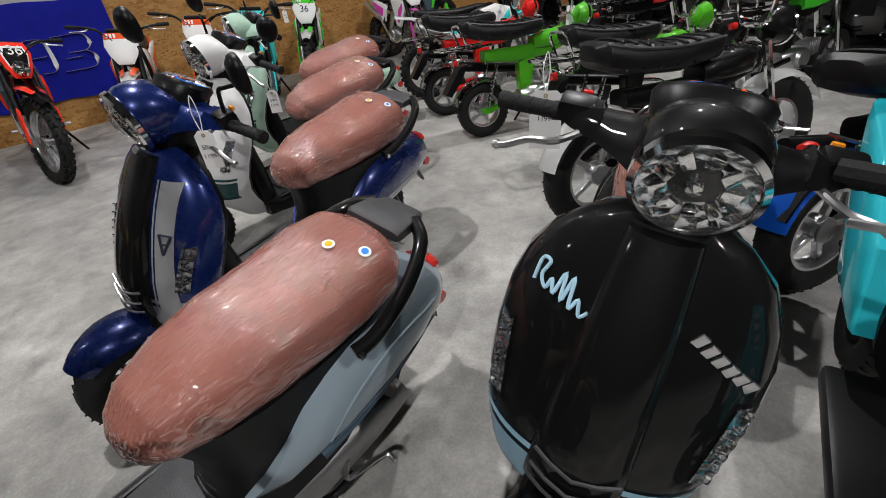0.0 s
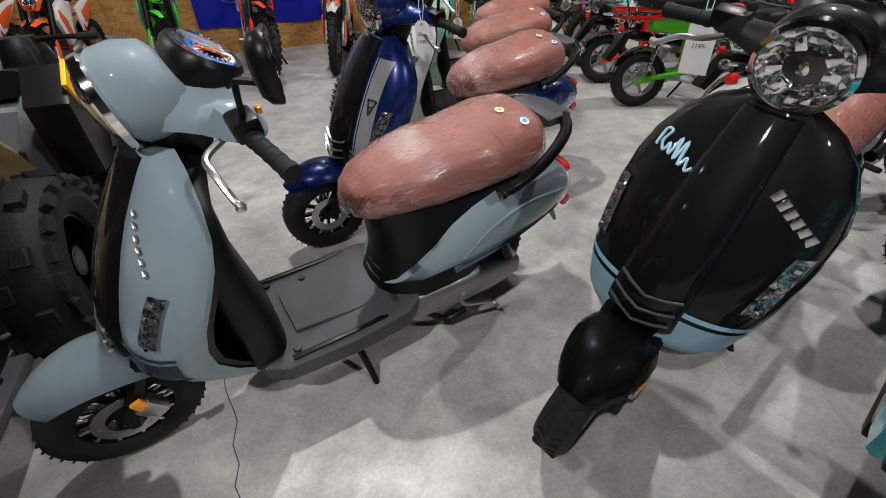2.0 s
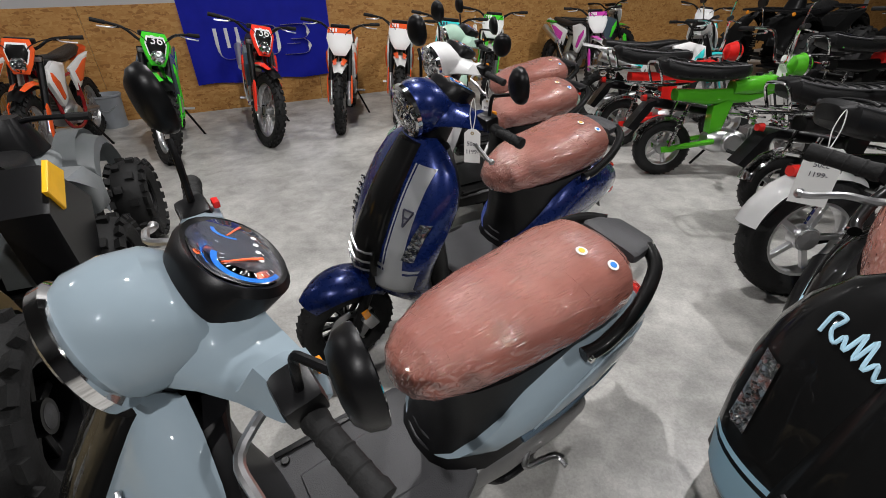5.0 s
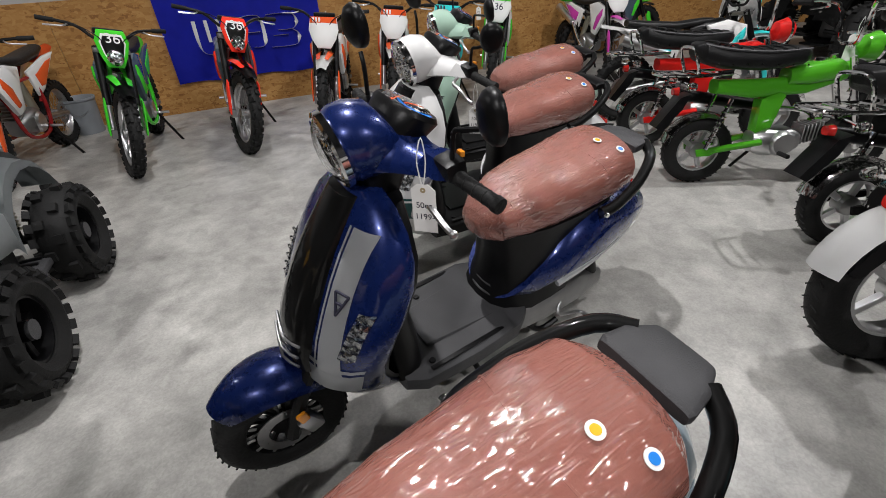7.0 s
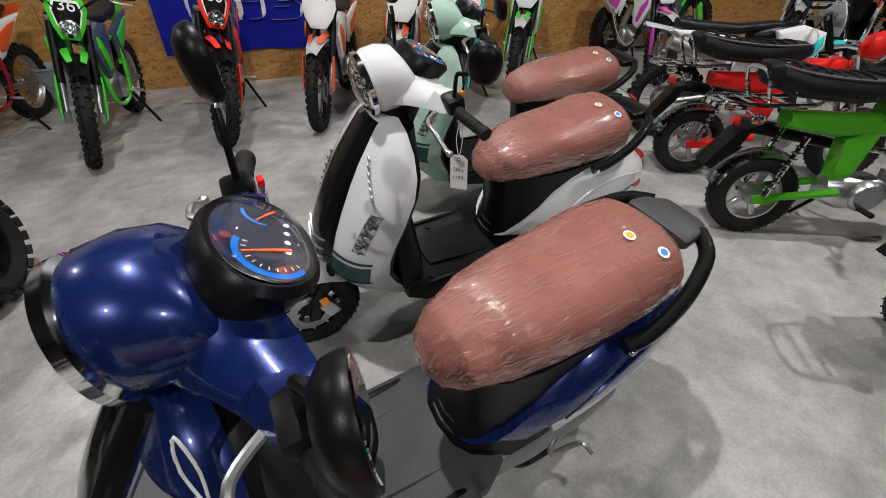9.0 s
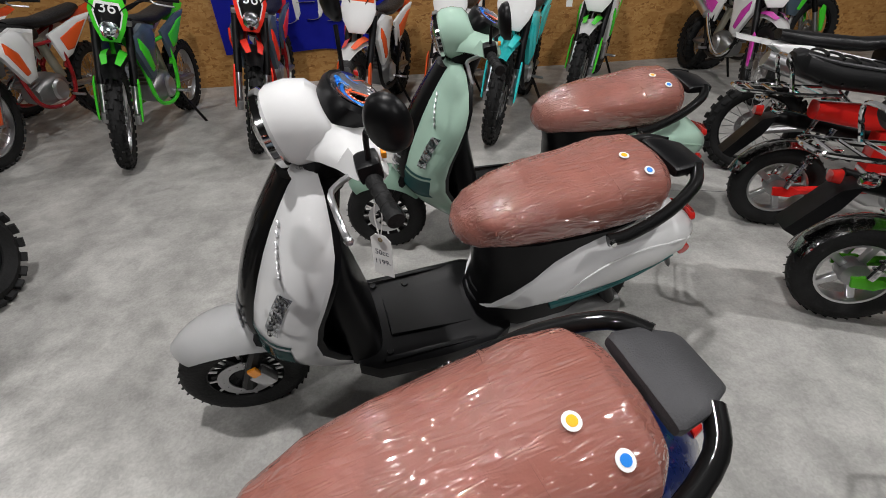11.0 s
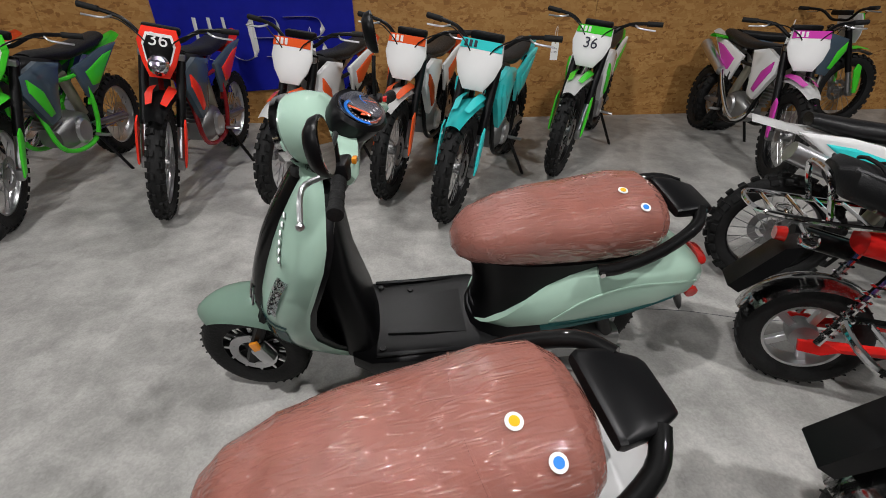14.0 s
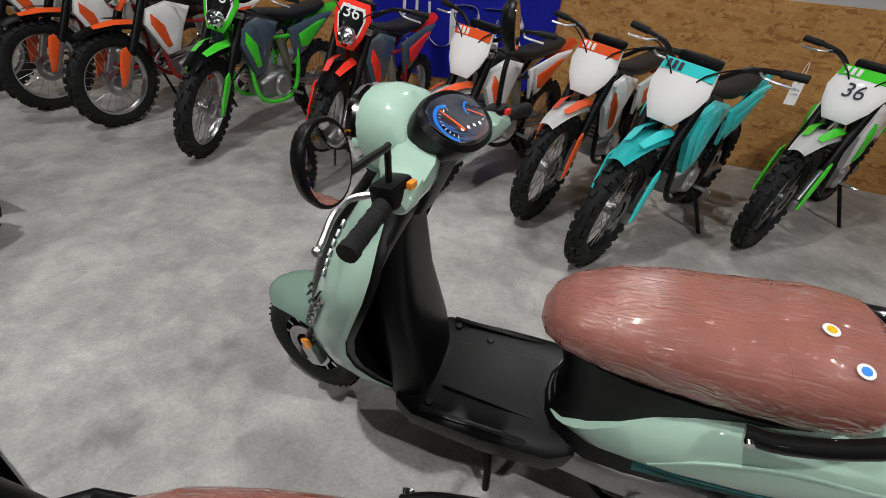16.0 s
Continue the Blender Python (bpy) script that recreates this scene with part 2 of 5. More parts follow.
def ring(x, z, hw, hh, tilt=0.0, n=20, p=2.4, y=0.0, flat=0.0):
    """A superellipse across the x axis; tilt leans its top backwards, flat lifts its lower half."""
    out = []
    for i in range(n):
        a = 2 * math.pi * i / n
        c, s = math.cos(a), math.sin(a)
        u = math.copysign(abs(c) ** (2 / p), c) * hw
        v = math.copysign(abs(s) ** (2 / p), s) * hh
        if v < 0:
            v *= 1 - flat
        out.append((x - v * math.sin(radians(tilt)), y + u, z + v * math.cos(radians(tilt))))
    return out


def ringz(z, cx, hx, hy, n=20, p=3.0, y=0.0):
    out = []
    for i in range(n):
        a = 2 * math.pi * i / n
        c, s = math.cos(a), math.sin(a)
        out.append((cx + math.copysign(abs(c) ** (2 / p), c) * hx, y + math.copysign(abs(s) ** (2 / p), s) * hy, z))
    return out


def smooth_path(pts, k=4):
    """Catmull-Rom through the points."""
    P = [Vector(p) for p in pts]
    if len(P) < 3:
        return P
    out = []
    for i in range(len(P) - 1):
        a, b, c, d = P[max(0, i - 1)], P[i], P[i + 1], P[min(len(P) - 1, i + 2)]
        for j in range(k):
            t = j / k
            out.append(0.5 * ((2 * b) + (c - a) * t + (2 * a - 5 * b + 4 * c - d) * t * t + (3 * b - a - 3 * c + d) * t ** 3))
    return out + [P[-1]]


def tube(pts, r, n=8, bm=None, k=4, flat=1.0):
    """A round bar along a smoothed path; r is one radius or one for each end."""
    P = smooth_path(pts, k)
    r0, r1 = r if isinstance(r, tuple) else (r, r)
    rings, up = [], Vector((0.13, 0.21, 1)).normalized()
    for i, p in enumerate(P):
        d = (P[min(i + 1, len(P) - 1)] - P[max(i - 1, 0)]).normalized()
        s = d.cross(up)
        s = s.normalized() if s.length > 1e-4 else Vector((1, 0, 0))
        t = d.cross(s).normalized()
        rr = r0 + (r1 - r0) * i / max(1, len(P) - 1)
        rings.append([p + (s * math.cos(2 * math.pi * j / n) + t * math.sin(2 * math.pi * j / n) * flat) * rr for j in range(n)])
    return loft(rings, bm=bm)


def turned(profile, n=28, bm=None, c=(0, 0, 0), axis="y", closed=True):
    """Revolves (radius, offset) pairs about an axis through c."""
    rings = []
    for r, o in profile:
        row = []
        for i in range(n):
            a = 2 * math.pi * i / n
            u, v = r * math.cos(a), r * math.sin(a)
            row.append({"y": (c[0] + u, c[1] + o, c[2] + v), "x": (c[0] + o, c[1] + u, c[2] + v), "z": (c[0] + u, c[1] + v, c[2] + o)}[axis])
        rings.append(row)
    if closed:
        rings.append(rings[0])
    bm = loft(rings, cap=not closed, bm=bm)
    if closed:
        bmesh.ops.remove_doubles(bm, verts=bm.verts, dist=1e-5)
    return bm


def box(c, s, bevel=0.006, bm=None, rot=None, seg=2):
    b2 = bmesh.new()
    bmesh.ops.create_cube(b2, size=1)
    bmesh.ops.scale(b2, vec=s, verts=b2.verts)
    if bevel:
        bmesh.ops.bevel(b2, geom=b2.edges[:], offset=min(bevel, min(s) * 0.45), segments=seg, affect="EDGES", profile=0.6)
    mm = Matrix.Translation(c) @ (rot or Matrix())
    bmesh.ops.transform(b2, matrix=mm, verts=b2.verts)
    if bm is None:
        return b2
    me = bpy.data.meshes.new("tmp")
    b2.to_mesh(me)
    b2.free()
    bm.from_mesh(me)
    bpy.data.meshes.remove(me)
    return bm


def slab(outline, y0, y1, bevel=0.004, bm=None, bulge=0.0):
    """A plate with the (x, z) outline between two lateral positions, its outer face domed by bulge."""
    cx = sum(p[0] for p in outline) / len(outline)
    cz = sum(p[1] for p in outline) / len(outline)
    sgn = 1 if y1 > y0 else -1
    rows = [[(x, y0, z) for x, z in outline], [(x, y1 - sgn * bevel, z) for x, z in outline]]
    for k, dy in ((0.965, 0.0), (0.8, 0.55), (0.45, 0.9), (0.1, 1.0)):
        rows.append([(cx + (x - cx) * k, y1 + sgn * bulge * dy, cz + (z - cz) * k) for x, z in outline])
    return loft(rows, bm=bm)


def mirrored(bm):
    """Adds the mirror image across the y = 0 plane."""
    g = bmesh.ops.duplicate(bm, geom=bm.verts[:] + bm.edges[:] + bm.faces[:])["geom"]
    vs = [v for v in g if isinstance(v, bmesh.types.BMVert)]
    for v in vs:
        v.co.y = -v.co.y
    return bm


def letters(text, size, material, parent, m, name="lettering", extrude=0.0008):
    cu = bpy.data.curves.new(name, "FONT")
    cu.body, cu.size, cu.extrude = text, size, extrude
    cu.align_x, cu.align_y = "CENTER", "CENTER"
    tmp = bpy.data.objects.new("tmp", cu)
    scene.collection.objects.link(tmp)
    me = bpy.data.meshes.new_from_object(tmp.evaluated_get(bpy.context.evaluated_depsgraph_get()))
    bpy.data.objects.remove(tmp)
    me.materials.clear()
    me.materials.append(M[material])
    ob = new(name, me)
    ob.parent = parent
    ob.matrix_basis = m
    return ob


def tyre(r, w, knob=False, n=40, rim=0.6):
    ri = r * rim
    prof = [(ri, -w * 0.36), (ri + (r - ri) * 0.35, -w * 0.5), (r - w * 0.25, -w * 0.47), (r - w * 0.06, -w * 0.3), (r, 0),
            (r - w * 0.06, w * 0.3), (r - w * 0.25, w * 0.47), (ri + (r - ri) * 0.35, w * 0.5), (ri, w * 0.36)]
    bm = turned(prof, n)
    if knob:
        k = knob if isinstance(knob, int) and knob > 1 else 34
        sx = 2 * math.pi * r / k
        for i in range(k):
            a = 2 * math.pi * i / k
            for row, (ya, rr, tip) in enumerate(((-0.42, -0.16, 0.6), (-0.16, -0.01, 0.0), (0.16, -0.01, 0.0), (0.42, -0.16, -0.6))):
                if row in (1, 2) and (i + row) % 2:
                    continue
                rot = Matrix.Rotation(-a, 4, "Y")
                rad = r + rr * w + 0.003
                box((0, 0, 0), (0.026, w * 0.2, sx * 0.55), 0, bm, Matrix.Rotation(-a, 4, "Y") @ Matrix.Translation((rad, ya * w, 0)) @ Matrix.Rotation(tip * 0.9, 4, "Z"))
    else:
        for i in range(36):
            a = 2 * math.pi * i / 36
            for s in (-1, 1):
                box((0, 0, 0), (0.006, w * 0.3, 0.005), 0, bm, Matrix.Rotation(-a + 0.05 * s, 4, "Y") @ Matrix.Translation((r - w * 0.035, s * w * 0.2, 0)) @ Matrix.Rotation(s * 0.6, 4, "X"))
    return bm


def spoked_rim(r, w, n=24):
    bm = turned([(r, -w / 2), (r * 0.93, -w / 2), (r * 0.9, -w * 0.2), (r * 0.9, w * 0.2), (r * 0.93, w / 2), (r, w / 2)], 40)
    return bm


def spokes(r, hub, n=24, w=0.05):
    bm = bmesh.new()
    for i in range(n):
        a = 2 * math.pi * i / n
        b = a + (0.5 if i % 2 else -0.5)
        s = w * (0.5 if (i // 2) % 2 else -0.5)
        tube([(hub * math.cos(b), s, hub * math.sin(b)), (r * math.cos(a), s * 0.2, r * math.sin(a))], 0.0022, 4, bm)
    return bm


def mag(r, w, n=10, thick=0.012):
    """Cast wheel: rim, hub and n bars."""
    bm = turned([(r, -w / 2), (r * 0.9, -w / 2), (r * 0.86, 0), (r * 0.9, w / 2), (r, w / 2)], 36)
    turned([(0.0, -w * 0.4), (r * 0.3, -w * 0.4), (r * 0.3, w * 0.4), (0.0, w * 0.4)], 18, bm, closed=False)
    for i in range(n):
        rot = Matrix.Rotation(2 * math.pi * i / n, 4, "Y")
        box((0, 0, 0), (r * 0.66, w * 0.35, thick), 0.003, bm, rot @ Matrix.Translation((r * 0.57, 0, 0)), 1)
    return bm


def disc(r, y):
    bm = turned([(r, y - 0.002), (r, y + 0.002), (r * 0.62, y + 0.002), (r * 0.62, y - 0.002)], 36)
    for i in range(18):
        a = 2 * math.pi * i / 18
        turned([(0.0, 0), (r * 0.05, 0), (r * 0.05, 0.0012), (0.0, 0.0012)], 6, bm, (r * 0.82 * math.cos(a), y + 0.002, r * 0.82 * math.sin(a)), closed=False)
    return bm


def frame_from(o, right, up):
    """Pose whose x runs right and y up, for lettering on a face."""
    r, u = Vector(right).normalized(), Vector(up)
    n = r.cross(u).normalized()
    u = n.cross(r)
    return Matrix(((r.x, u.x, n.x, o[0]), (r.y, u.y, n.y, o[1]), (r.z, u.z, n.z, o[2]), (0, 0, 0, 1)))


# ---- the hall ----
def plain_box(name, lo, hi, material, label, category):
    c = [(a + b) / 2 for a, b in zip(lo, hi)]
    s = [b - a for a, b in zip(lo, hi)]
    ob = part(name, box((0, 0, 0), s, 0), material, m=Matrix.Translation(c))
    return tagged(ob, label, category, kind="structure")


WALL_Y = 6.64
slabfloor = plain_box("floor", (-9, -7, -0.15), (15, WALL_Y + 0.2, 0), "concrete", "grey polished concrete floor with stains and hairline cracks", "floor")
plain_box("ceiling", (-9, -7, 5.2), (15, WALL_Y + 0.2, 5.35), "ceiling", "unseen hall ceiling, near black to cut reflections", "ceiling")
north = plain_box("wall_north", (-9, WALL_Y + 0.02, 0), (15, WALL_Y + 0.2, 5.2), "wall_white", "white painted wall above strand board panelling", "wall")
# west and south walls are out of view, darkened to limit reflections
plain_box("wall_west", (-9.2, -7, 0), (-9, WALL_Y, 5.2), "dark_wall", "unseen end wall, near black to cut bounced light", "wall")
plain_box("wall_east", (15, -7, 0), (15.2, WALL_Y, 5.2), "dark_wall", "plain dark end wall", "wall")
plain_box("wall_south", (-9, -7.2, 0), (15, -7, 5.2), "dark_wall", "unseen wall behind the aisle, near black to cut bounced light", "wall")
for x0, y0, dx, dy in ((-0.66, 0.86, 0.02, -0.62), (3.1, 3.4, -1.9, 0.35)):
    random.seed(int(x0 * 100))
    pts = [(x0 + dx * i / 9 + random.uniform(-0.02, 0.02) - 3, y0 + dy * i / 9 + random.uniform(-0.02, 0.02) + 0.185, 0.0752) for i in range(10)]
    part("crack", tube(pts, 0.0014, 4, k=2), "ink", slabfloor, "hairline crack")
panel_w, OSB_H = 2.44, 1.22
for i in range(10):
    x0 = -9 + i * panel_w
    w = min(panel_w, 15 - x0) - 0.004
    b = part("panel", box((0, 0, 0), (w, 0.014, OSB_H), 0.0015, seg=1), "osb", north, "strand board panel")
    b.location = (x0 + panel_w / 2 - 3, -0.097, OSB_H / 2 - 2.6)


def ceiling_light(x, y, watts):
    t = thing("ceiling_light", "round white high-bay lamp under the ceiling", "lamp", "high-bay lamps", m=Matrix.Translation((x, y, LAMP_Z)))
    part("housing", turned([(0.0, 0.2), (0.1, 0.2), (0.19, 0.1), (0.2, 0.03), (0.0, 0.03)], 24, axis="z", closed=False), "black_plastic", t)
    part("diffuser", turned([(0.0, 0.028), (0.17, 0.028), (0.17, 0.02), (0.0, 0.016)], 24, axis="z", closed=False), "glow", t)
    part("cable", tube([(0, 0, 0.2), (0, 0, 0.6)], 0.006), "black_plastic", t)
    la = bpy.data.lights.new("lamp", "AREA")
    la.shape, la.size, la.energy, la.color = "DISK", 0.12, watts, (0.99, 0.97, 0.975)
    lo = new("lamp", la)
    lo.location = (x, y, LAMP_Z)


for lx, ly, watts in LAMPS:
    ceiling_light(lx, ly, watts)


def banner():
    t = thing("banner", "blue cloth banner with white rounded outline lettering on the wall", "banner", m=Matrix.Translation((0.13, WALL_Y - 0.012, 0.32)))
    nx, nz = 40, 16
    W, H = 1.70, 0.95
    rows = []
    for j in range(nz + 1):
        z = H * j / nz
        rows.append([(-W / 2 + W * i / nx, -0.012 - 0.008 * math.sin(i * 0.7 + j * 0.2) * (1 - j / nz), z + 0.012 * math.sin(i * 0.35)) for i in range(nx + 1)])
    bm = loft(rows, close=False, cap=False)
    bmesh.ops.solidify(bm, geom=bm.faces[:], thickness=0.002)
    part("cloth", bm, "banner_blue", t)
    y = -0.026
    s = 0.022
    for pts in ([(-.52, .62), (-.52, .36), (-.46, .28), (-.34, .28), (-.28, .36), (-.28, .62)],
                [(-.28, .5), (-.28, .36), (-.2, .28), (-.1, .28), (-.04, .36), (-.04, .62)],
                [(-.06, .3), (-.06, .56), (0, .62), (.14, .62), (.18, .56), (.18, .36), (.14, .3), (.04, .3)],
                [(.24, .62), (.5, .62), (.56, .57), (.56, .5), (.5, .455), (.34, .455)],
                [(.5, .455), (.56, .41), (.56, .34), (.5, .28), (.24, .28)],
                [(-.04, .455), (.14, .455)], [(.28, .4), (.45, .4)], [(-.4, .62), (-.4, .4)]):
        part("stroke", tube([(a, y, b) for a, b in pts], s, 6, flat=0.12, k=3), "white", t, "white printed stroke")
    return t


banner()


# ---- scooters ----
def scooter(label, body, stripe, x, y, heading, steer, mirror=True, side_stripe=None, headlight_big=False, size=1.02, mturn=0.0, dark=False, lean=9.0, mlat=0.42):
    """Retro step-through scooter; x runs forwards, the ground point midway between the axles is its base."""
    t = thing("scooter", label, "scooter", "retro scooters", m=pose(x, y, 0, -lean, 0, heading) @ Matrix.Scale(size, 4))
    floor_mat_name = "black_plastic" if dark else "grey_plastic"
    WR, FX, RX = 0.195, 0.61, -0.61
    # steering assembly pivots about a raked axis
    S = Matrix.Translation((0.36, 0, 0.7)) @ Matrix.Rotation(radians(-24), 4, "Y") @ Matrix.Rotation(radians(steer), 4, "Z") @ Matrix.Rotation(radians(24), 4, "Y") @ Matrix.Translation((-0.36, 0, -0.7))
    HS = S @ Matrix.Translation((-0.044, 0, 0.03)) @ Matrix.Translation((0.28, 0, 0.92)) @ Matrix.Scale(0.89, 4) @ Matrix.Translation((-0.28, 0, -0.92))

    def wheel(cx, m, front):
        w = part("wheel", tyre(WR, 0.1), "rubber", t, "black road tyre", m @ Matrix.Translation((cx, 0, WR)))
        part("rim", mag(0.125, 0.07, 12), "black_plastic" if front else "alloy", w)
        if front:
            part("brake_disc", disc(0.085, 0.045), "steel", w)
            for q in range(12):
                part("spoke_tip", box((0, 0, 0), (0.035, 0.004, 0.009), 0.001, rot=Matrix.Rotation(2 * math.pi * q / 12, 4, "Y") @ Matrix.Translation((0.106, 0.032, 0))), "alloy", w)
        else:
            part("hub", turned([(0, -0.06), (0.06, -0.06), (0.07, 0.05), (0, 0.06)], 20, closed=False), "cast", w)

    wheel(FX, S, True)
    wheel(RX, Matrix(), False)
    for s in (-1, 1):
        part("fork_leg", tube([(FX - 0.01, 0.068 * s, WR), (FX - 0.03, 0.068 * s, WR + 0.06), (0.47, 0.06 * s, 0.52)], (0.024, 0.018)), "black_plastic", t, m=S)
    part("caliper", box((FX - 0.065, 0.085, WR + 0.05), (0.05, 0.035, 0.075), 0.01, rot=Matrix.Rotation(0.5, 4, "Y")), "steel", t, m=S)
    part("fork_reflector", box((FX - 0.055, 0.096, WR + 0.075), (0.03, 0.012, 0.075), 0.004, rot=Matrix.Rotation(0.35, 4, "Y")), "amber", t, "amber reflector", m=S)
    # front mudguard: a rounded shell with an open belly
    rings = []
    for k in range(13):
        a = radians(46 + 102 * k / 12)
        wgt = math.sin(math.pi * (0.1 + 0.86 * k / 12)) ** 0.5
        R = 0.215 + 0.03 * wgt
        row = []
        for i in range(15):
            b = -1.32 + 2.64 * i / 14
            rr = R - 0.075 * (1 - math.cos(b))
            row.append((FX + math.cos(a) * rr * 1.04, 0.102 * wgt * math.sin(b), WR + 0.005 + math.sin(a) * rr * 1.02))
        rings.append(row)
    bm = loft(rings, close=False, cap=False)
    bmesh.ops.solidify(bm, geom=bm.faces[:], thickness=0.006)
    part("front_mudguard", bm, body, t, m=S)

    # leg shield: horizontal crescents stacked upwards
    def crescent(z, xf, xs, w, back=0.03, n=17):
        f, bk = [], []
        for i in range(n):
            b = -math.pi / 2 + math.pi * i / (n - 1)
            u = math.sin(b)
            c = max(0.0, math.cos(b)) ** 0.85
            f.append((xs + (xf - xs) * c, w * math.copysign(abs(u) ** 0.9, u), z))
            bk.append((xs - 0.006 + (xf - xs) * c * 0.8 - back * (0.25 + 0.75 * c), (w - 0.008) * u, z))
        return f + bk[::-1]
    LV = [(0.19, 0.34, 0.24, 0.09), (0.26, 0.41, 0.28, 0.13), (0.34, 0.485, 0.33, 0.165), (0.42, 0.527, 0.365, 0.192), (0.50, 0.522, 0.37, 0.212), (0.58, 0.498, 0.355, 0.226), (0.66, 0.467, 0.325, 0.232), (0.74, 0.432, 0.295, 0.228),
          (0.80, 0.402, 0.28, 0.21), (0.86, 0.367, 0.275, 0.175), (0.905, 0.34, 0.275, 0.125), (0.93, 0.325, 0.28, 0.075)]
    part("leg_shield", loft([crescent(*l) for l in LV]), body, t)
    part("inner_shield", loft([crescent(z, xf - 0.07, xs - 0.012, w - 0.012, 0.05) for z, xf, xs, w in LV[1:-1]]), "black_plastic", t, "matt black inner shield")
    part("knee_panel", loft([ringz(0.26, 0.235, 0.07, 0.14), ringz(0.4, 0.25, 0.07, 0.13), ringz(0.6, 0.285, 0.06, 0.115), ringz(0.8, 0.29, 0.05, 0.09), ringz(0.93, 0.27, 0.045, 0.05)]), "black_plastic", t)

    def shield_x(z, y):
        for a, b in zip(LV, LV[1:]):
            if a[0] <= z <= b[0]:
                k = (z - a[0]) / (b[0] - a[0])
                xf, xs, w = [a[i] + (b[i] - a[i]) * k for i in (1, 2, 3)]
                u = min(0.999, abs(y) / w) ** (1 / 0.9)
                return xs + (xf - xs) * math.cos(math.asin(u)) ** 0.85
        return 0.4

    def patch(name, pts, z0, z1, material, lift=0.003, n=14, label="", cols=8):
        """A strip on the shield between two lateral curves, given at the bottom and the top."""
        (a0, b0), (a1, b1) = pts
        rows = []
        for i in range(n + 1):
            k = i / n
            z = z0 + (z1 - z0) * k
            ya, yb = a0 + (a1 - a0) * k, b0 + (b1 - b0) * k
            rows.append([(shield_x(z, ya + (yb - ya) * j / cols) + lift, (ya + (yb - ya) * j / cols) * (1 + lift * 2), z) for j in range(cols + 1)])
        bm2 = loft(rows, close=False, cap=False)
        bmesh.ops.solidify(bm2, geom=bm2.faces[:], thickness=-0.004)
        return part(name, bm2, material, t, label)

    spine = []
    for i in range(15):
        z = 0.455 + 0.465 * i / 14
        hw = 0.088 - 0.03 * (i / 14) ** 1.5
        lift = 0.036 * math.sin(math.pi * min(1, 0.12 + 0.5 * i / 8)) ** 0.5 if i < 8 else 0.036 - 0.012 * (i - 8) / 6
        spine.append([(shield_x(z, hw * q) + lift * e, hw * q, z) for q, e in ((-1, -0.2), (-0.93, 0.45), (-0.75, 0.8), (-0.4, 0.97), (0, 1), (0.4, 0.97), (0.75, 0.8), (0.93, 0.45), (1, -0.2))] + [(shield_x(z, 0) - 0.03, 0, z)])
    ns = part("nose_spine", loft(spine), "gloss_black", t, "raised gloss black nose spine")
    for k in range(3):
        z = 0.47 + 0.035 * k
        xx = shield_x(z, 0) + 0.036
        part("slot", tube([(shield_x(z, 0.075) + 0.026, 0.075, z + 0.016), (xx, 0, z - 0.008), (shield_x(z, 0.075) + 0.026, -0.075, z + 0.016)], 0.004, 6, k=2), "alloy" if body != "gloss_black" else "grey_plastic", ns)
    for s in (-1, 1):
        patch("lower_trim", ((0.05 * s, 0.178 * s), (0.07 * s, 0.205 * s)), 0.395, 0.5, stripe, 0.003, label="contrast colour trim band")
        patch("trim_line", ((0.07 * s, 0.206 * s), (0.07 * s, 0.209 * s)), 0.51, 0.522, stripe, 0.003, 4)
        # clear indicator with a row of cells
        lamp = patch("indicator", ((0.165 * s, 0.2 * s), (0.183 * s, 0.213 * s)), 0.565, 0.705, "reflector", 0.006, label="clear indicator lens")
        for k in range(6):
            z = 0.576 + 0.0235 * k
            yy = (0.184 + 0.0027 * k) * s
            part("cell", box((shield_x(z, yy) + 0.008, yy, z), (0.008, 0.024, 0.017), 0.003), "lens", lamp)
    if side_stripe:
        patch("stripe", ((0.118, 0.18), (0.09, 0.15)), 0.42, 0.87, side_stripe, 0.004, label="broad silver stripe", cols=5)
        patch("stripe", ((0.106, 0.112), (0.078, 0.084)), 0.42, 0.87, side_stripe, 0.004, label="thin silver stripe", cols=3)
        zc = 0.70
        for pts in ([(0.118, 0.735), (0.155, 0.735)], [(0.155, 0.735), (0.137, 0.68)], [(0.137, 0.68), (0.118, 0.735)], [(0.128, 0.71), (0.146, 0.71)]):
            part("emblem", tube([(shield_x(z, yy) + 0.009, yy, z) for yy, z in pts], 0.0035, 5), "ink", t, "dark triangular emblem")
    else:
        # raised maker's lettering shown as plain blocks
        for k in range(6):
            yy, z = (0.095 + 0.018 * k, 0.80 - 0.012 * k) if headlight_big else (0.10 + 0.014 * k, 0.835 - 0.018 * k)
            part("badge_block", box((shield_x(z, yy) + 0.003, yy, z), (0.006, 0.016, 0.026 if headlight_big else 0.02), 0.002, rot=Matrix.Rotation(-0.5, 4, "X")), "alloy", t, "silver badge letter block")
    if headlight_big:
        pts = [(-0.165, 0.80), (-0.16, 0.845), (-0.14, 0.85), (-0.15, 0.82), (-0.135, 0.80), (-0.125, 0.825), (-0.115, 0.80), (-0.10, 0.85), (-0.095, 0.795), (-0.08, 0.85), (-0.075, 0.79), (-0.06, 0.815), (-0.05, 0.785), (-0.035, 0.80)]
        pts = [(a * 0.8 - 0.04, 0.80 + (b - 0.82) * 0.75) for a, b in pts]
        part("script", tube([(shield_x(z, yy) + 0.004, yy, z) for yy, z in pts], 0.0036, 6, k=5), "light_blue", t, "pale blue script mark")

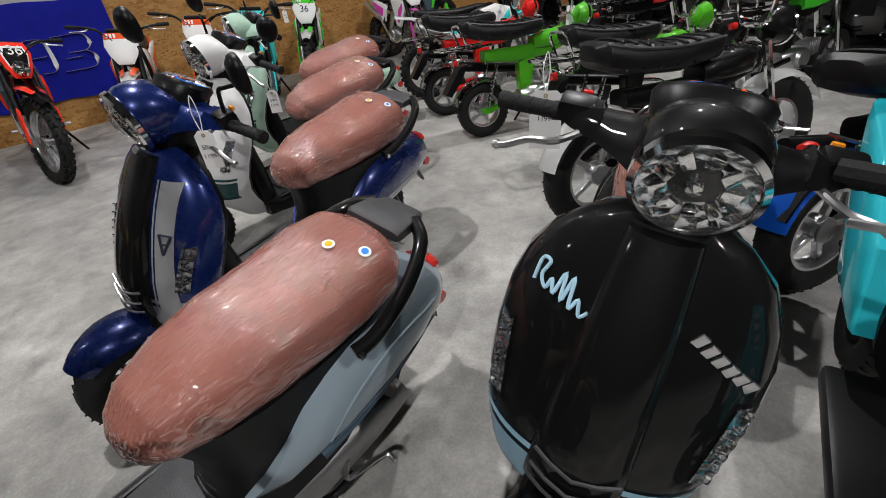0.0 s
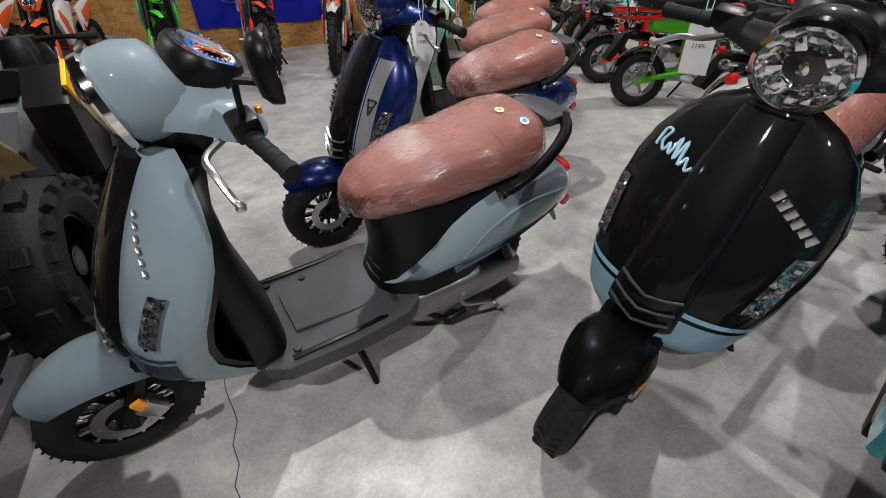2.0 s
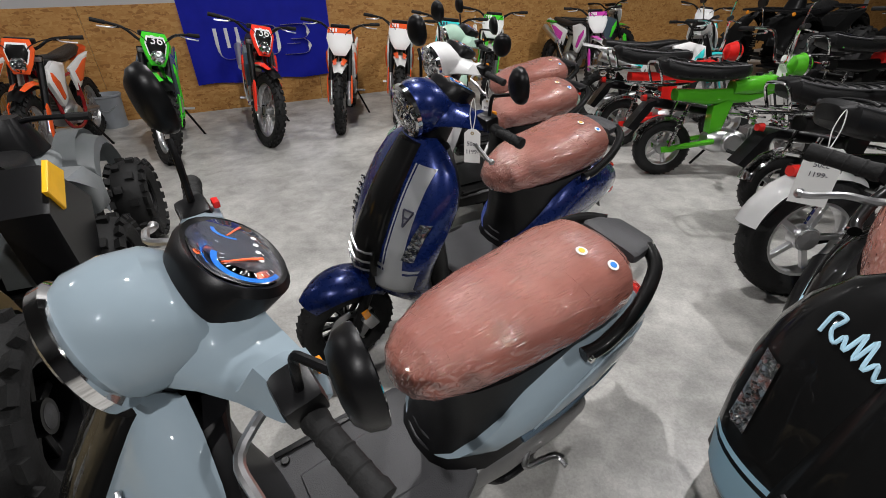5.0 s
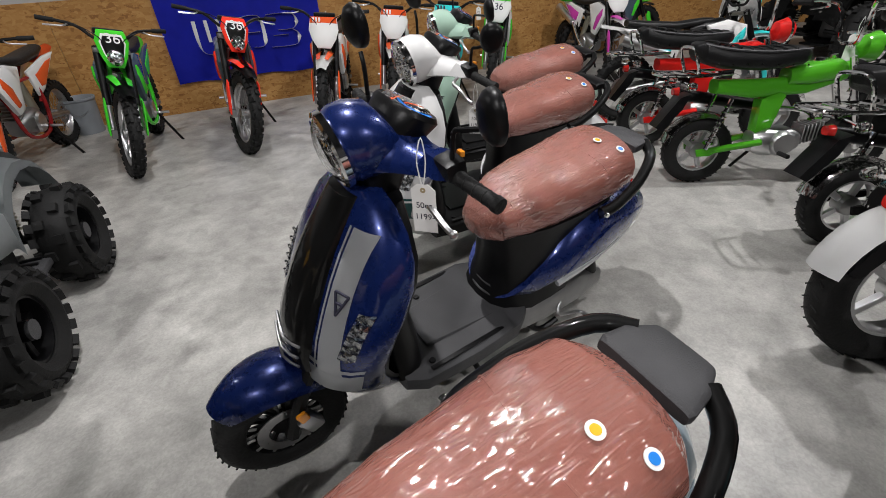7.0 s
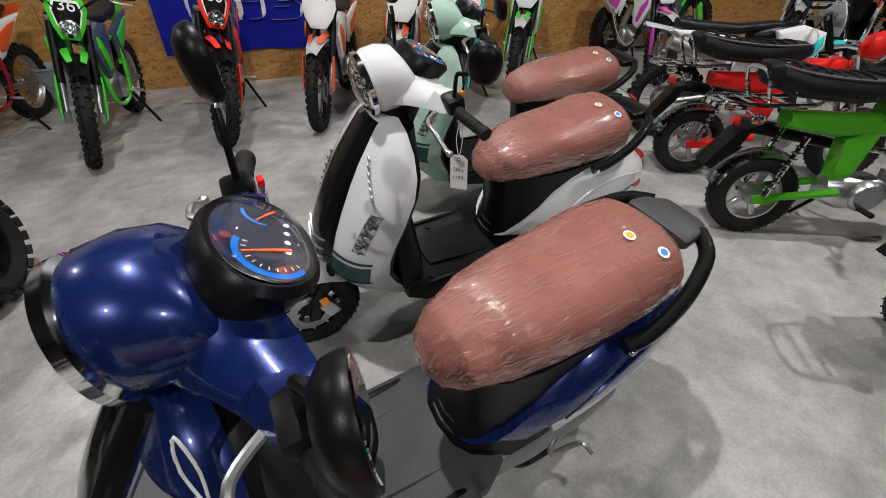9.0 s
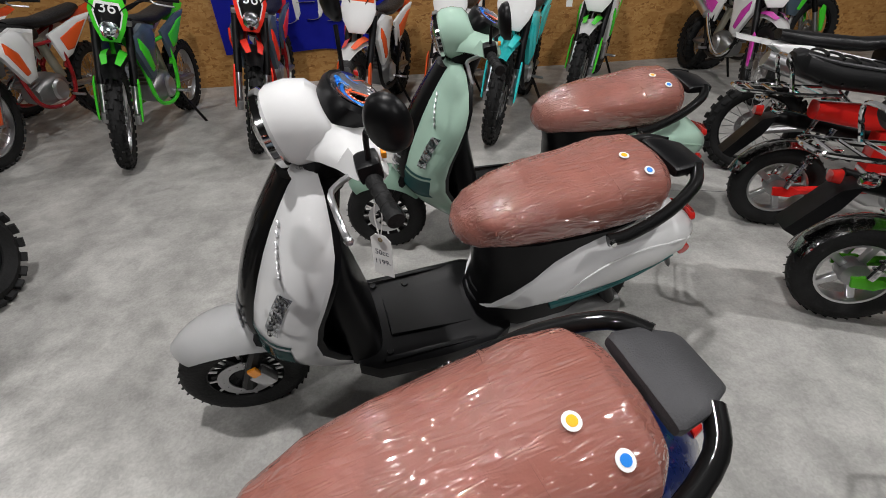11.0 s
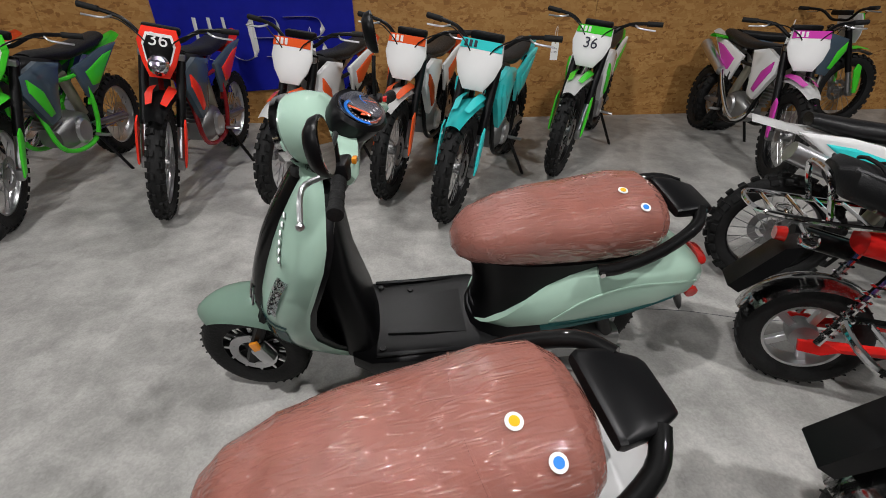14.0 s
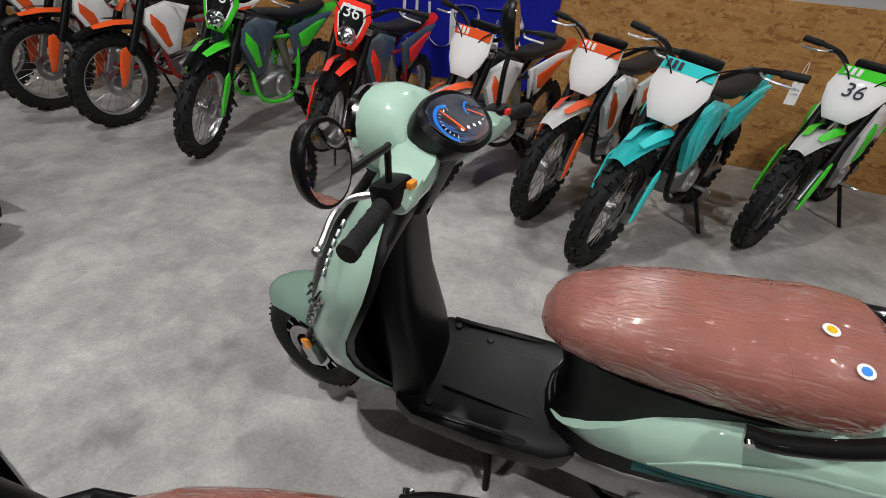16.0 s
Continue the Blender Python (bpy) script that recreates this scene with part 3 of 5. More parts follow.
    # footboard with raised mat
    part("footboard", loft([ring(0.26, 0.245, 0.15, 0.04, p=5), ring(0.2, 0.243, 0.185, 0.04, p=6), ring(0.0, 0.243, 0.195, 0.045, p=6), ring(-0.18, 0.25, 0.19, 0.05, p=6), ring(-0.24, 0.26, 0.16, 0.05, p=5)]), floor_mat_name, t, "moulded plastic footboard")
    part("belly", loft([ring(0.24, 0.19, 0.12, 0.03, p=4), ring(0.0, 0.18, 0.14, 0.045, p=4), ring(-0.3, 0.2, 0.14, 0.06, p=4)]), "black_plastic", t)
    fm = part("floor_mat", loft([[(0.14, -0.085, 0.287), (0.14, 0.085, 0.287), (0.14, 0.08, 0.293), (0.14, -0.08, 0.293)], [(-0.13, -0.105, 0.29), (-0.13, 0.105, 0.29), (-0.13, 0.1, 0.2965), (-0.13, -0.1, 0.2965)]]), floor_mat_name, t)
    for fx, fy in ((0.16, 0.14), (0.16, -0.14), (-0.15, 0.15), (-0.15, -0.15), (-0.09, 0.12), (0.05, -0.12)):
        part("screw", turned([(0, 0), (0.012, 0), (0.010, 0.004), (0, 0.004)], 10, c=(fx, fy, 0.288), axis="z", closed=False), "black_plastic", fm)
    for s in (-1, 1):
        part("rubber_strip", box((0.03, 0.165 * s, 0.289), (0.3, 0.016, 0.006), 0.002), "black_plastic", fm)
    # seat pedestal with pleats
    part("pedestal", loft([ringz(0.25, -0.34, 0.22, 0.165, p=2.6), ringz(0.31, -0.36, 0.215, 0.16, p=2.6), ringz(0.4, -0.385, 0.22, 0.145, p=2.6), ringz(0.52, -0.41, 0.26, 0.14, p=2.6), ringz(0.62, -0.42, 0.31, 0.14, p=2.6)]), "black_plastic", t, "black seat pedestal")
    # pleats in lighter grey: the highlights on the black ridges put into colour
    for k in range(4):
        z = 0.325 + 0.033 * k
        pts = []
        for i in range(9):
            b = -1.15 + 2.3 * i / 8
            pts.append((-0.365 - 0.012 * k + (0.215 + 0.002 * k) * math.cos(b) ** 0.77, 0.15 * math.sin(b), z))
        part("highlight_pleat", tube(pts, 0.0055, 6, k=2), "grey_plastic", t)
    # rear bodywork
    RB = [(-0.29, 0.462, 0.150, 0.20, 44), (-0.34, 0.465, 0.182, 0.195, 38), (-0.46, 0.478, 0.196, 0.168, 22), (-0.60, 0.488, 0.192, 0.148, 10), (-0.74, 0.49, 0.172, 0.125, 3), (-0.87, 0.475, 0.132, 0.092, -4), (-0.945, 0.455, 0.082, 0.058, -6), (-0.975, 0.445, 0.03, 0.025, -6)]
    part("rear_body", loft([ring(a, b, c, d, e, 28, 2.5) for a, b, c, d, e in RB]), body, t)

    def body_y(x, z):
        for a, b in zip(RB, RB[1:]):
            if b[0] <= x <= a[0]:
                k = (x - a[0]) / (b[0] - a[0])
                zc, hw, hh = [a[i] + (b[i] - a[i]) * k for i in (1, 2, 3)]
                v = min(0.98, abs(z - zc) / hh)
                return hw * (1 - v ** 2.5) ** (1 / 2.5)
        return 0.15
    for s in (-1, 1):
        part("crease", tube([(xx, s * (body_y(xx, zz) + 0.001), zz) for xx, zz in ((-0.38, 0.42), (-0.48, 0.52), (-0.62, 0.55), (-0.78, 0.525), (-0.9, 0.48))], 0.0045, 6), body, t)
        part("side_decal", tube([(xx, s * (body_y(xx, zz) + 0.0015), zz) for xx, zz in ((-0.36, 0.37), (-0.5, 0.395), (-0.66, 0.415), (-0.82, 0.43))], (0.013, 0.002), 6), stripe, t, "tapered side decal")
        part("decal_line", tube([(xx, s * (body_y(xx, zz) + 0.001), zz) for xx, zz in ((-0.38, 0.40), (-0.5, 0.42), (-0.66, 0.435), (-0.82, 0.445))], 0.003, 6), stripe, t)
    # seat
    SE = [(-0.035, 0.65, 0.03, 0.018), (-0.055, 0.655, 0.068, 0.04), (-0.10, 0.664, 0.10, 0.06), (-0.2, 0.679, 0.13, 0.077), (-0.32, 0.69, 0.147, 0.085), (-0.44, 0.697, 0.155, 0.085), (-0.5, 0.703, 0.158, 0.088), (-0.6, 0.715, 0.16, 0.092), (-0.7, 0.718, 0.15, 0.088), (-0.745, 0.715, 0.122, 0.07), (-0.775, 0.71, 0.07, 0.042), (-0.783, 0.708, 0.03, 0.018)]
    SE = [(-0.405 + (a + 0.405) * 0.89, b - 0.012, c, d * 1.17) for a, b, c, d in SE]
    fine = []
    for q in range(len(SE) - 1):
        for j in range(6):
            fine.append([SE[q][i] + (SE[q + 1][i] - SE[q][i]) * j / 6 for i in range(4)])
    rows = []
    for a, b, c, d in fine + [SE[-1]]:
        row = []
        for px, py, pz in ring(a, b, c, d, 0, 72, 2.4):
            q = Vector((px * 9 + py * 6 + 7 * y, py * 26 - px * 9, pz * 20))
            u = (abs(noise.noise(q)) * 0.6 + abs(noise.noise(q * 2.3)) * 0.4)
            f = 1 - 0.0026 * max(0, 0.5 - u) * 2 / max(0.03, c)
            edge = 0.35 + 0.65 * min(1, abs(py) / max(c, 0.02))
            row.append((px, py * (1 - (1 - f) * edge), b + (pz - b) * (1 - (1 - f) * edge)))
        rows.append(row)
    seat = part("seat", loft(rows), "wrap", t, "brown leather seat wrapped in clear creased film")

    def seat_z(x, y):
        for a, b in zip(SE, SE[1:]):
            if b[0] <= x <= a[0]:
                k = (x - a[0]) / (b[0] - a[0])
                zc, hw, hh = [a[i] + (b[i] - a[i]) * k for i in (1, 2, 3)]
                return zc + hh * (1 - min(0.99, abs(y) / hw) ** 2.4) ** (1 / 2.4)
        return 0.75
    for k in range(6):
        xx = -0.17 - 0.055 * k
        part("stitch_rib", tube([(xx + 0.25 * yy * yy, yy, seat_z(xx + 0.25 * yy * yy, yy) - 0.0045) for yy in (-0.11, -0.08, -0.04, 0, 0.04, 0.08, 0.11)], 0.0035, 6, k=3), "wrap", seat)
    part("seam", tube([(-0.50 - 1.2 * yy * yy, yy, seat_z(-0.5 - 1.2 * yy * yy, yy) - 0.004) for yy in (-0.145, -0.12, -0.08, -0.04, 0, 0.04, 0.08, 0.12, 0.145)], 0.004, 6, k=3), "wrap", seat)
    for (sx, sy, cm, nm) in ((-0.575, 0.035, "yellow", "yellow round sticker"), (-0.62, 0.10, "dial_blue", "blue round sticker")):
        zz = seat_z(sx, sy)
        tl = Matrix.Translation((sx, sy, zz + 0.002)) @ Matrix.Rotation(-0.3 if sy > 0.08 else -0.06, 4, "X")
        st = part("sticker", turned([(0, 0), (0.0145, 0), (0.0145, 0.0015), (0, 0.002)], 20, axis="z", closed=False), "paper", seat, nm, tl)
        part("sticker_print", turned([(0, 0.002), (0.0085, 0.002), (0.0085, 0.003), (0, 0.003)], 16, axis="z", closed=False), cm, seat, m=tl)
    # grab rail and tail pad
    GB = Matrix.Translation((0.05, 0, 0.015))
    for s in (-1, 1):
        part("grab_rail", tube([(-0.54, 0.178 * s, 0.615), (-0.60, 0.188 * s, 0.63), (-0.72, 0.175 * s, 0.675), (-0.83, 0.13 * s, 0.72), (-0.875, 0.07 * s, 0.735)], 0.019, 10), "gloss_black", t, m=GB)
        part("rail_bolt", turned([(0, 0.0), (0.011, 0.0), (0.009, 0.008), (0, 0.008)], 10, c=(-0.545, 0.195 * s if s > 0 else -0.203, 0.617), closed=False), "chrome", t, m=GB)
    part("tail_pad", loft([ring(-0.79, 0.735, 0.088, 0.014, p=6), ring(-0.80, 0.738, 0.092, 0.018, p=6), ring(-0.85, 0.735, 0.085, 0.02, p=6), ring(-0.91, 0.722, 0.062, 0.02, p=6), ring(-0.925, 0.717, 0.055, 0.014, p=6)]), "black_plastic" if dark else "grey_plastic", t, "tail pad of the grab rail", GB)
    part("tail_light", loft([ring(-0.93, 0.5, 0.06, 0.03), ring(-0.965, 0.495, 0.05, 0.025), ring(-0.98, 0.49, 0.02, 0.012)]), "red_lens", t)
    part("rear_mudguard", tube([(-0.84, 0, 0.38), (-0.93, 0, 0.33), (-0.99, 0, 0.25)], 0.05, 8, flat=0.25), "black_plastic", t)
    for s in (-1, 1):
        part("rear_reflector", turned([(0, 0), (0.024, 0), (0.022, 0.012), (0, 0.014)], 16, c=(-0.94, 0.075 * s, 0.385), axis="y", closed=False), "red_lens", t, "round red rear lamp")
    # engine, transmission, exhaust, stands
    part("transmission", loft([ring(-0.18, 0.235, 0.04, 0.055, y=0.12, p=3), ring(-0.35, 0.235, 0.05, 0.07, y=0.125, p=3), ring(-0.55, 0.225, 0.05, 0.07, y=0.12, p=3), ring(-0.68, 0.215, 0.04, 0.05, y=0.115, p=3)]), "cast", t, "cast alloy transmission case")
    part("engine_block", box((-0.42, 0, 0.27), (0.3, 0.18, 0.13), 0.03), "cast", t)
    part("exhaust", tube([(-0.35, -0.12, 0.2), (-0.5, -0.16, 0.25), (-0.65, -0.17, 0.28), (-0.86, -0.17, 0.32)], (0.03, 0.05), 12), "black_plastic", t)
    part("kick_start", tube([(-0.42, 0.17, 0.24), (-0.40, 0.19, 0.2), (-0.52, 0.2, 0.15), (-0.53, 0.24, 0.15)], 0.008), "steel", t)
    part("side_stand", tube([(-0.02, 0.12, 0.17), (-0.04, 0.19, 0.07), (-0.045, 0.225, 0.012)], (0.012, 0.01)), "black_plastic", t)
    part("centre_stand", tube([(-0.28, 0.13, 0.17), (-0.36, 0.15, 0.1), (-0.44, 0.16, 0.12)], 0.012), "black_plastic", t)
    part("shock", tube([(-0.63, 0.13, 0.27), (-0.55, 0.12, 0.45)], 0.025, 10), "black_plastic", t)
    # handlebar head
    hs = 1.0
    part("headlight_cowl", loft([ring(0.385, 0.99, 0.09, 0.09, -14, 32, 2.0), ring(0.37, 0.993, 0.099, 0.099, -13, 32, 2.0), ring(0.33, 1.0, 0.103, 0.10, -12, 32, 2.1), ring(0.285, 1.004, 0.101, 0.09, -12, 32, 2.2), ring(0.255, 1.0, 0.097, 0.072, -20, 32, 2.3), ring(0.235, 0.995, 0.09, 0.05, -24, 32, 2.3)]), body, t, m=HS)
    H = HS @ Matrix.Translation((0.385, 0, 0.988)) @ Matrix.Rotation(radians(14), 4, "Y")
    part("chrome_ring", turned([(0.090, -0.004), (0.1005, 0.004), (0.099, 0.02), (0.089, 0.026), (0.083, 0.014)], 40, axis="x"), "chrome", t, "chrome headlight ring", m=H)
    hl = part("headlight", turned([(0.0, -0.02), (0.02, -0.012), (0.045, 0.002), (0.07, 0.012), (0.088, 0.018), (0.088, 0.0), (0.05, -0.03), (0, -0.04)], 32, axis="x", closed=False), "reflector", t, "faceted clear headlight", m=H)
    for k in range(9):
        aa = 2 * math.pi * k / 9
        part("reflector_facet", box((0.012, 0.052 * math.cos(aa), 0.052 * math.sin(aa)), (0.01, 0.03, 0.022), 0.004, rot=Matrix.Rotation(aa, 4, "X") @ Matrix.Rotation(0.5 * math.sin(k * 2.1), 4, "Z")), "chrome", hl)
    part("bulb", turned([(0, 0.024), (0.012, 0.02), (0.018, 0.004), (0.02, -0.01), (0, -0.015)], 16, axis="x", closed=False), "chrome", hl)
    gl = part("lens", turned([(0.0, 0.05), (0.035, 0.046), (0.065, 0.036), (0.086, 0.021), (0.085, 0.018), (0.064, 0.033), (0.034, 0.043), (0, 0.047)], 32, axis="x", closed=False), "lens", hl)
    gl.visible_shadow = False
    part("neck_cowl", loft([ringz(0.82, 0.30, 0.05, 0.055), ringz(0.92, 0.28, 0.07, 0.075), ringz(0.985, 0.27, 0.085, 0.085)]), "black_plastic", t, m=HS)
    HB = HS @ Matrix.Translation((0, 0, 0.03))
    for s in (-1, 1):
        # swept wing of the cowl over each bar
        rows = []
        for yy, xf, xb, zt, zb in ((0.04, 0.345, 0.20, 1.035, 0.90), (0.085, 0.335, 0.19, 1.0, 0.905), (0.105, 0.318, 0.182, 0.985, 0.91), (0.125, 0.30, 0.178, 0.983, 0.915), (0.17, 0.268, 0.168, 0.978, 0.922), (0.175, 0.264, 0.166, 0.99, 0.922), (0.225, 0.236, 0.16, 0.978, 0.926), (0.24, 0.228, 0.165, 0.962, 0.93)):
            xm = (xf + xb) / 2
            rows.append([(xf, yy * s, zb + 0.012), (xf - 0.006, yy * s, (zt + zb) / 2), (xm + 0.02, yy * s, zt - 0.004), (xm - 0.02, yy * s, zt), (xb, yy * s, zt - 0.012), (xb - 0.004, yy * s, (zt + zb) / 2), (xb + 0.01, yy * s, zb), (xm, yy * s, zb - 0.004)])
        part("cowl_wing", loft(rows), body, t, m=HB)
        part("switch_box", box((0.2, 0.225 * s, 0.965), (0.055, 0.07, 0.046), 0.012, rot=Matrix.Rotation(0.2, 4, "Y")), "black_plastic", t, m=HB)
        part("switch", box((0.165, 0.215 * s, 0.985), (0.012, 0.02, 0.014), 0.003), "red" if s < 0 else "amber", t, m=HB)
        part("bar", tube([(0.26, 0.05 * s, 0.94), (0.22, 0.2 * s, 0.955), (0.19, 0.28 * s, 0.948)], 0.013), "black_plastic", t, m=HB)
        gr = part("grip", turned([(0, 0), (0.018, 0), (0.0195, 0.01), (0.017, 0.02), (0.0175, 0.115), (0.02, 0.12), (0.019, 0.135), (0, 0.137)], 14, closed=False), "rubber", t, "black rubber grip", m=HB @ Matrix.Translation((0.197, 0.255 * s, 0.95)) @ Matrix.Rotation(radians(10 * s), 4, "Z") @ Matrix.Rotation(radians(0 if s > 0 else 180), 4, "X") @ Matrix.Rotation(radians(-5 if s > 0 else 5), 4, "X"))
        for k in range(3):
            part("grip_rib", turned([(0.0172, 0.03 + 0.03 * k), (0.0186, 0.033 + 0.03 * k), (0.0172, 0.036 + 0.03 * k)], 14), "rubber", gr)
        part("brake_lever", tube([(0.235, 0.2 * s, 0.935), (0.285, 0.24 * s, 0.925), (0.285, 0.29 * s, 0.915), (0.275, 0.335 * s, 0.888), (0.27, 0.352 * s, 0.882)], 0.0075, 8), "alloy", t, "bare alloy brake lever", m=HB)
        part("lever_ball", turned([(0, -0.01), (0.008, -0.007), (0.011, 0), (0.008, 0.007), (0, 0.01)], 10, c=(0.269, 0.357 * s, 0.881), closed=False), "alloy", t, m=HB)
        if mirror:
            part("mirror_stem", tube([(0.2, 0.235, 0.985), (0.2, 0.238, 1.05), (0.19, 0.26, 1.062), (0.17, mlat - 0.03, 1.075)] if s > 0 else [(0.2, -0.235, 0.985), (0.2, -0.238, 1.03), (0.2, -0.245, 1.07), (0.2, -0.26, 1.1)], 0.0065), "black_plastic", t, m=HB)
            mm = HB @ (Matrix.Translation((0.165, mlat, 1.11)) if s > 0 else Matrix.Translation((0.2, -0.27, 1.165))) @ Matrix.Rotation(radians(-14 * s + (mturn if s > 0 else 0)), 4, "Z") @ Matrix.Rotation(radians(8), 4, "Y") @ Matrix.Scale(0.66, 4)
            shell = loft([ring(0.045, 0, 0.02, 0.025, 0, 24, 2.2), ring(0.04, 0, 0.05, 0.06, 0, 24, 2.2), ring(0.022, 0, 0.068, 0.083, 0, 24, 2.2), ring(0.0, 0, 0.073, 0.09, 0, 24, 2.2), ring(-0.008, 0, 0.071, 0.088, 0, 24, 2.2)])
            mi = part("mirror", shell, "black_plastic", t, "black mirror head", mm)
            part("mirror_glass", loft([ring(-0.0085, 0, 0.064, 0.081, 0, 24, 2.2), ring(-0.0105, 0, 0.063, 0.08, 0, 24, 2.2)]), "mirror", mi, "mirror glass")
    # instrument pod
    D = HS @ Matrix.Translation((0.2, 0, 1.045)) @ Matrix.Rotation(radians(-28), 4, "Y")
    pod = part("instrument_pod", loft([ringz(-0.085, 0.03, 0.05, 0.075, 32, 2.2), ringz(-0.03, 0.01, 0.072, 0.096, 32, 2.2), ringz(0.01, 0, 0.078, 0.104, 32, 2.2), ringz(0.022, 0, 0.07, 0.096, 32, 2.2), ringz(0.016, 0, 0.062, 0.088, 32, 2.2)]), "black_plastic", t, m=D)
    part("dial", loft([ringz(0.0165, 0, 0.061, 0.087, 32, 2.2), ringz(0.0175, 0, 0.06, 0.086, 32, 2.2)]), "dial", pod)

    def band(cx, cy, r0, r1, a0, a1, material, name, label=""):
        rws = []
        for i in range(17):
            a = a0 + (a1 - a0) * i / 16
            rws.append([(cx + r * math.cos(a), cy + r * math.sin(a), 0.0188) for r in (r0, r1)])
        bm3 = loft(rws, close=False, cap=False)
        bmesh.ops.solidify(bm3, geom=bm3.faces[:], thickness=0.0008)
        return part(name, bm3, material, pod, label)
    band(-0.008, 0.03, 0.040, 0.048, -0.5, 2.4, "dial_blue", "scale_arc", "blue printed speed scale")
    band(-0.008, -0.048, 0.022, 0.027, -0.3, 1.6, "dial_blue", "scale_arc")
    for k in range(11):
        a = -0.45 + 2.8 * k / 10
        band(-0.008, 0.03, 0.031, 0.037, a, a + 0.05, "paper", "scale_tick")
    part("needle", tube([(-0.03, 0.026, 0.0205), (0.03, 0.036, 0.0205)], (0.0028, 0.0012), 6), "needle", pod, "orange needle")
    part("needle", tube([(-0.026, -0.06, 0.0205), (0.004, -0.03, 0.0205)], (0.0022, 0.001), 6), "needle", pod)
    for k in range(4):
        part("tell_tale", turned([(0, 0), (0.004, 0), (0.004, 0.001), (0, 0.001)], 10, c=(-0.035 + 0.003 * k, -0.03 + 0.02 * k, 0.0185), axis="z", closed=False), "paper", pod)
    gl = part("dial_glass", loft([ringz(0.0185, 0, 0.062, 0.088, 32, 2.2), ringz(0.03, 0, 0.05, 0.074, 32, 2.2), ringz(0.034, 0, 0.02, 0.03, 32, 2.2)]), "lens", pod, "clear domed cover")
    gl.visible_shadow = False
    return t


def price_tag(x, y, z, h=0.105, w=0.05, turn=0.0, lean=0.0, lines=("50cc", "1199-"), string=0.09):
    """A manila-hole paper tag hanging from a looped string."""
    t = thing("price_tag", "white paper price tag on a looped white string", "price tag", "price tags", m=pose(x, y, z, 0, lean, turn))
    out = [(-w / 2, -h), (w / 2, -h), (w / 2, -0.012), (w / 2 - 0.013, 0), (-w / 2 + 0.013, 0), (-w / 2, -0.012)]
    part("card", slab(out, 0.0008, -0.0008, 0.0002), "paper", t)
    part("eyelet", turned([(0.002, -0.002), (0.0055, -0.002), (0.0055, 0.002), (0.002, 0.002)], 12, c=(0, 0, -0.012)), "tan", t)
    part("string", tube([(0, 0, -0.012), (0.008, 0.004, string * 0.5), (0.002, 0.004, string), (-0.008, 0.0, string * 0.5), (0, 0, -0.012)], 0.0014, 5), "paper", t)
    for k, s in enumerate(lines):
        letters(s, 0.018, "ink", t, Matrix.Translation((0, -0.0014, -0.045 - 0.025 * k)) @ Matrix.Rotation(radians(90), 4, "X"), "handwriting", 0.0002)
    return t


M["body_grey"] = paint("body_grey", (0.235, 0.295, 0.335))
M["body_navy"] = mat("body_navy", (0.006, 0.018, 0.11), 0.28, 0.35, 1.0, 0.05)
M["body_white"] = paint("body_white", (0.68, 0.68, 0.675))
M["body_mint"] = paint("body_mint", (0.36, 0.52, 0.42))
M["dark_slate"] = paint("dark_slate", (0.06, 0.09, 0.12))
M["silver"] = mat("silver_decal", (0.6, 0.61, 0.62), 0.35, 0.3, 0.6, 0.04)
M["dark_teal"] = paint("dark_teal", (0.02, 0.1, 0.1))

scooter("blue-grey retro scooter with brown film-wrapped seat", "body_grey", "dark_slate", -0.268, 0.858, 190.4, 3, mturn=5, mlat=0.34)
scooter("metallic navy scooter with silver stripe and wrapped brown seat", "body_navy", "silver", 0.458, 1.728, 193.4, -6, side_stripe="silver", mturn=4, mlat=0.33)
scooter("white retro scooter with brown film-wrapped seat", "body_white", "dark_teal", 0.925, 2.569, 189.6, -2, mturn=65, mlat=0.32, dark=True)
scooter("mint green retro scooter with brown film-wrapped seat", "body_mint", "dark_teal", 1.435, 3.401, 182.4, -12, mturn=18, dark=True)
scooter("gloss black retro scooter with pale blue trim", "gloss_black", "light_blue", 0.90, 0.45, 199, 4, lean=9, mirror=False, headlight_big=True, size=1.03, dark=True)
scooter("white scooter with its tail towards the aisle", "body_white", "red", 3.9, -0.25, 20, 0, mirror=False, dark=True)
price_tag(0.28, 1.27, 1.0, turn=-40)
price_tag(0.82, 2.14, 0.86, turn=-35)
price_tag(1.42, 5.2, 0.92, turn=-10, h=0.12, w=0.05)
price_tag(2.42, 5.3, 0.92, turn=-10, h=0.12, w=0.05)
price_tag(0.82, 5.25, 0.93, turn=-15, h=0.12, w=0.05)
price_tag(4.25, 5.5, 0.93, turn=20, h=0.13, w=0.06)
price_tag(3.38, 2.26, 0.86, turn=-60, h=0.15, w=0.07)
price_tag(0.93, 0.66, 1.02, turn=-60, h=0.15, w=0.08)


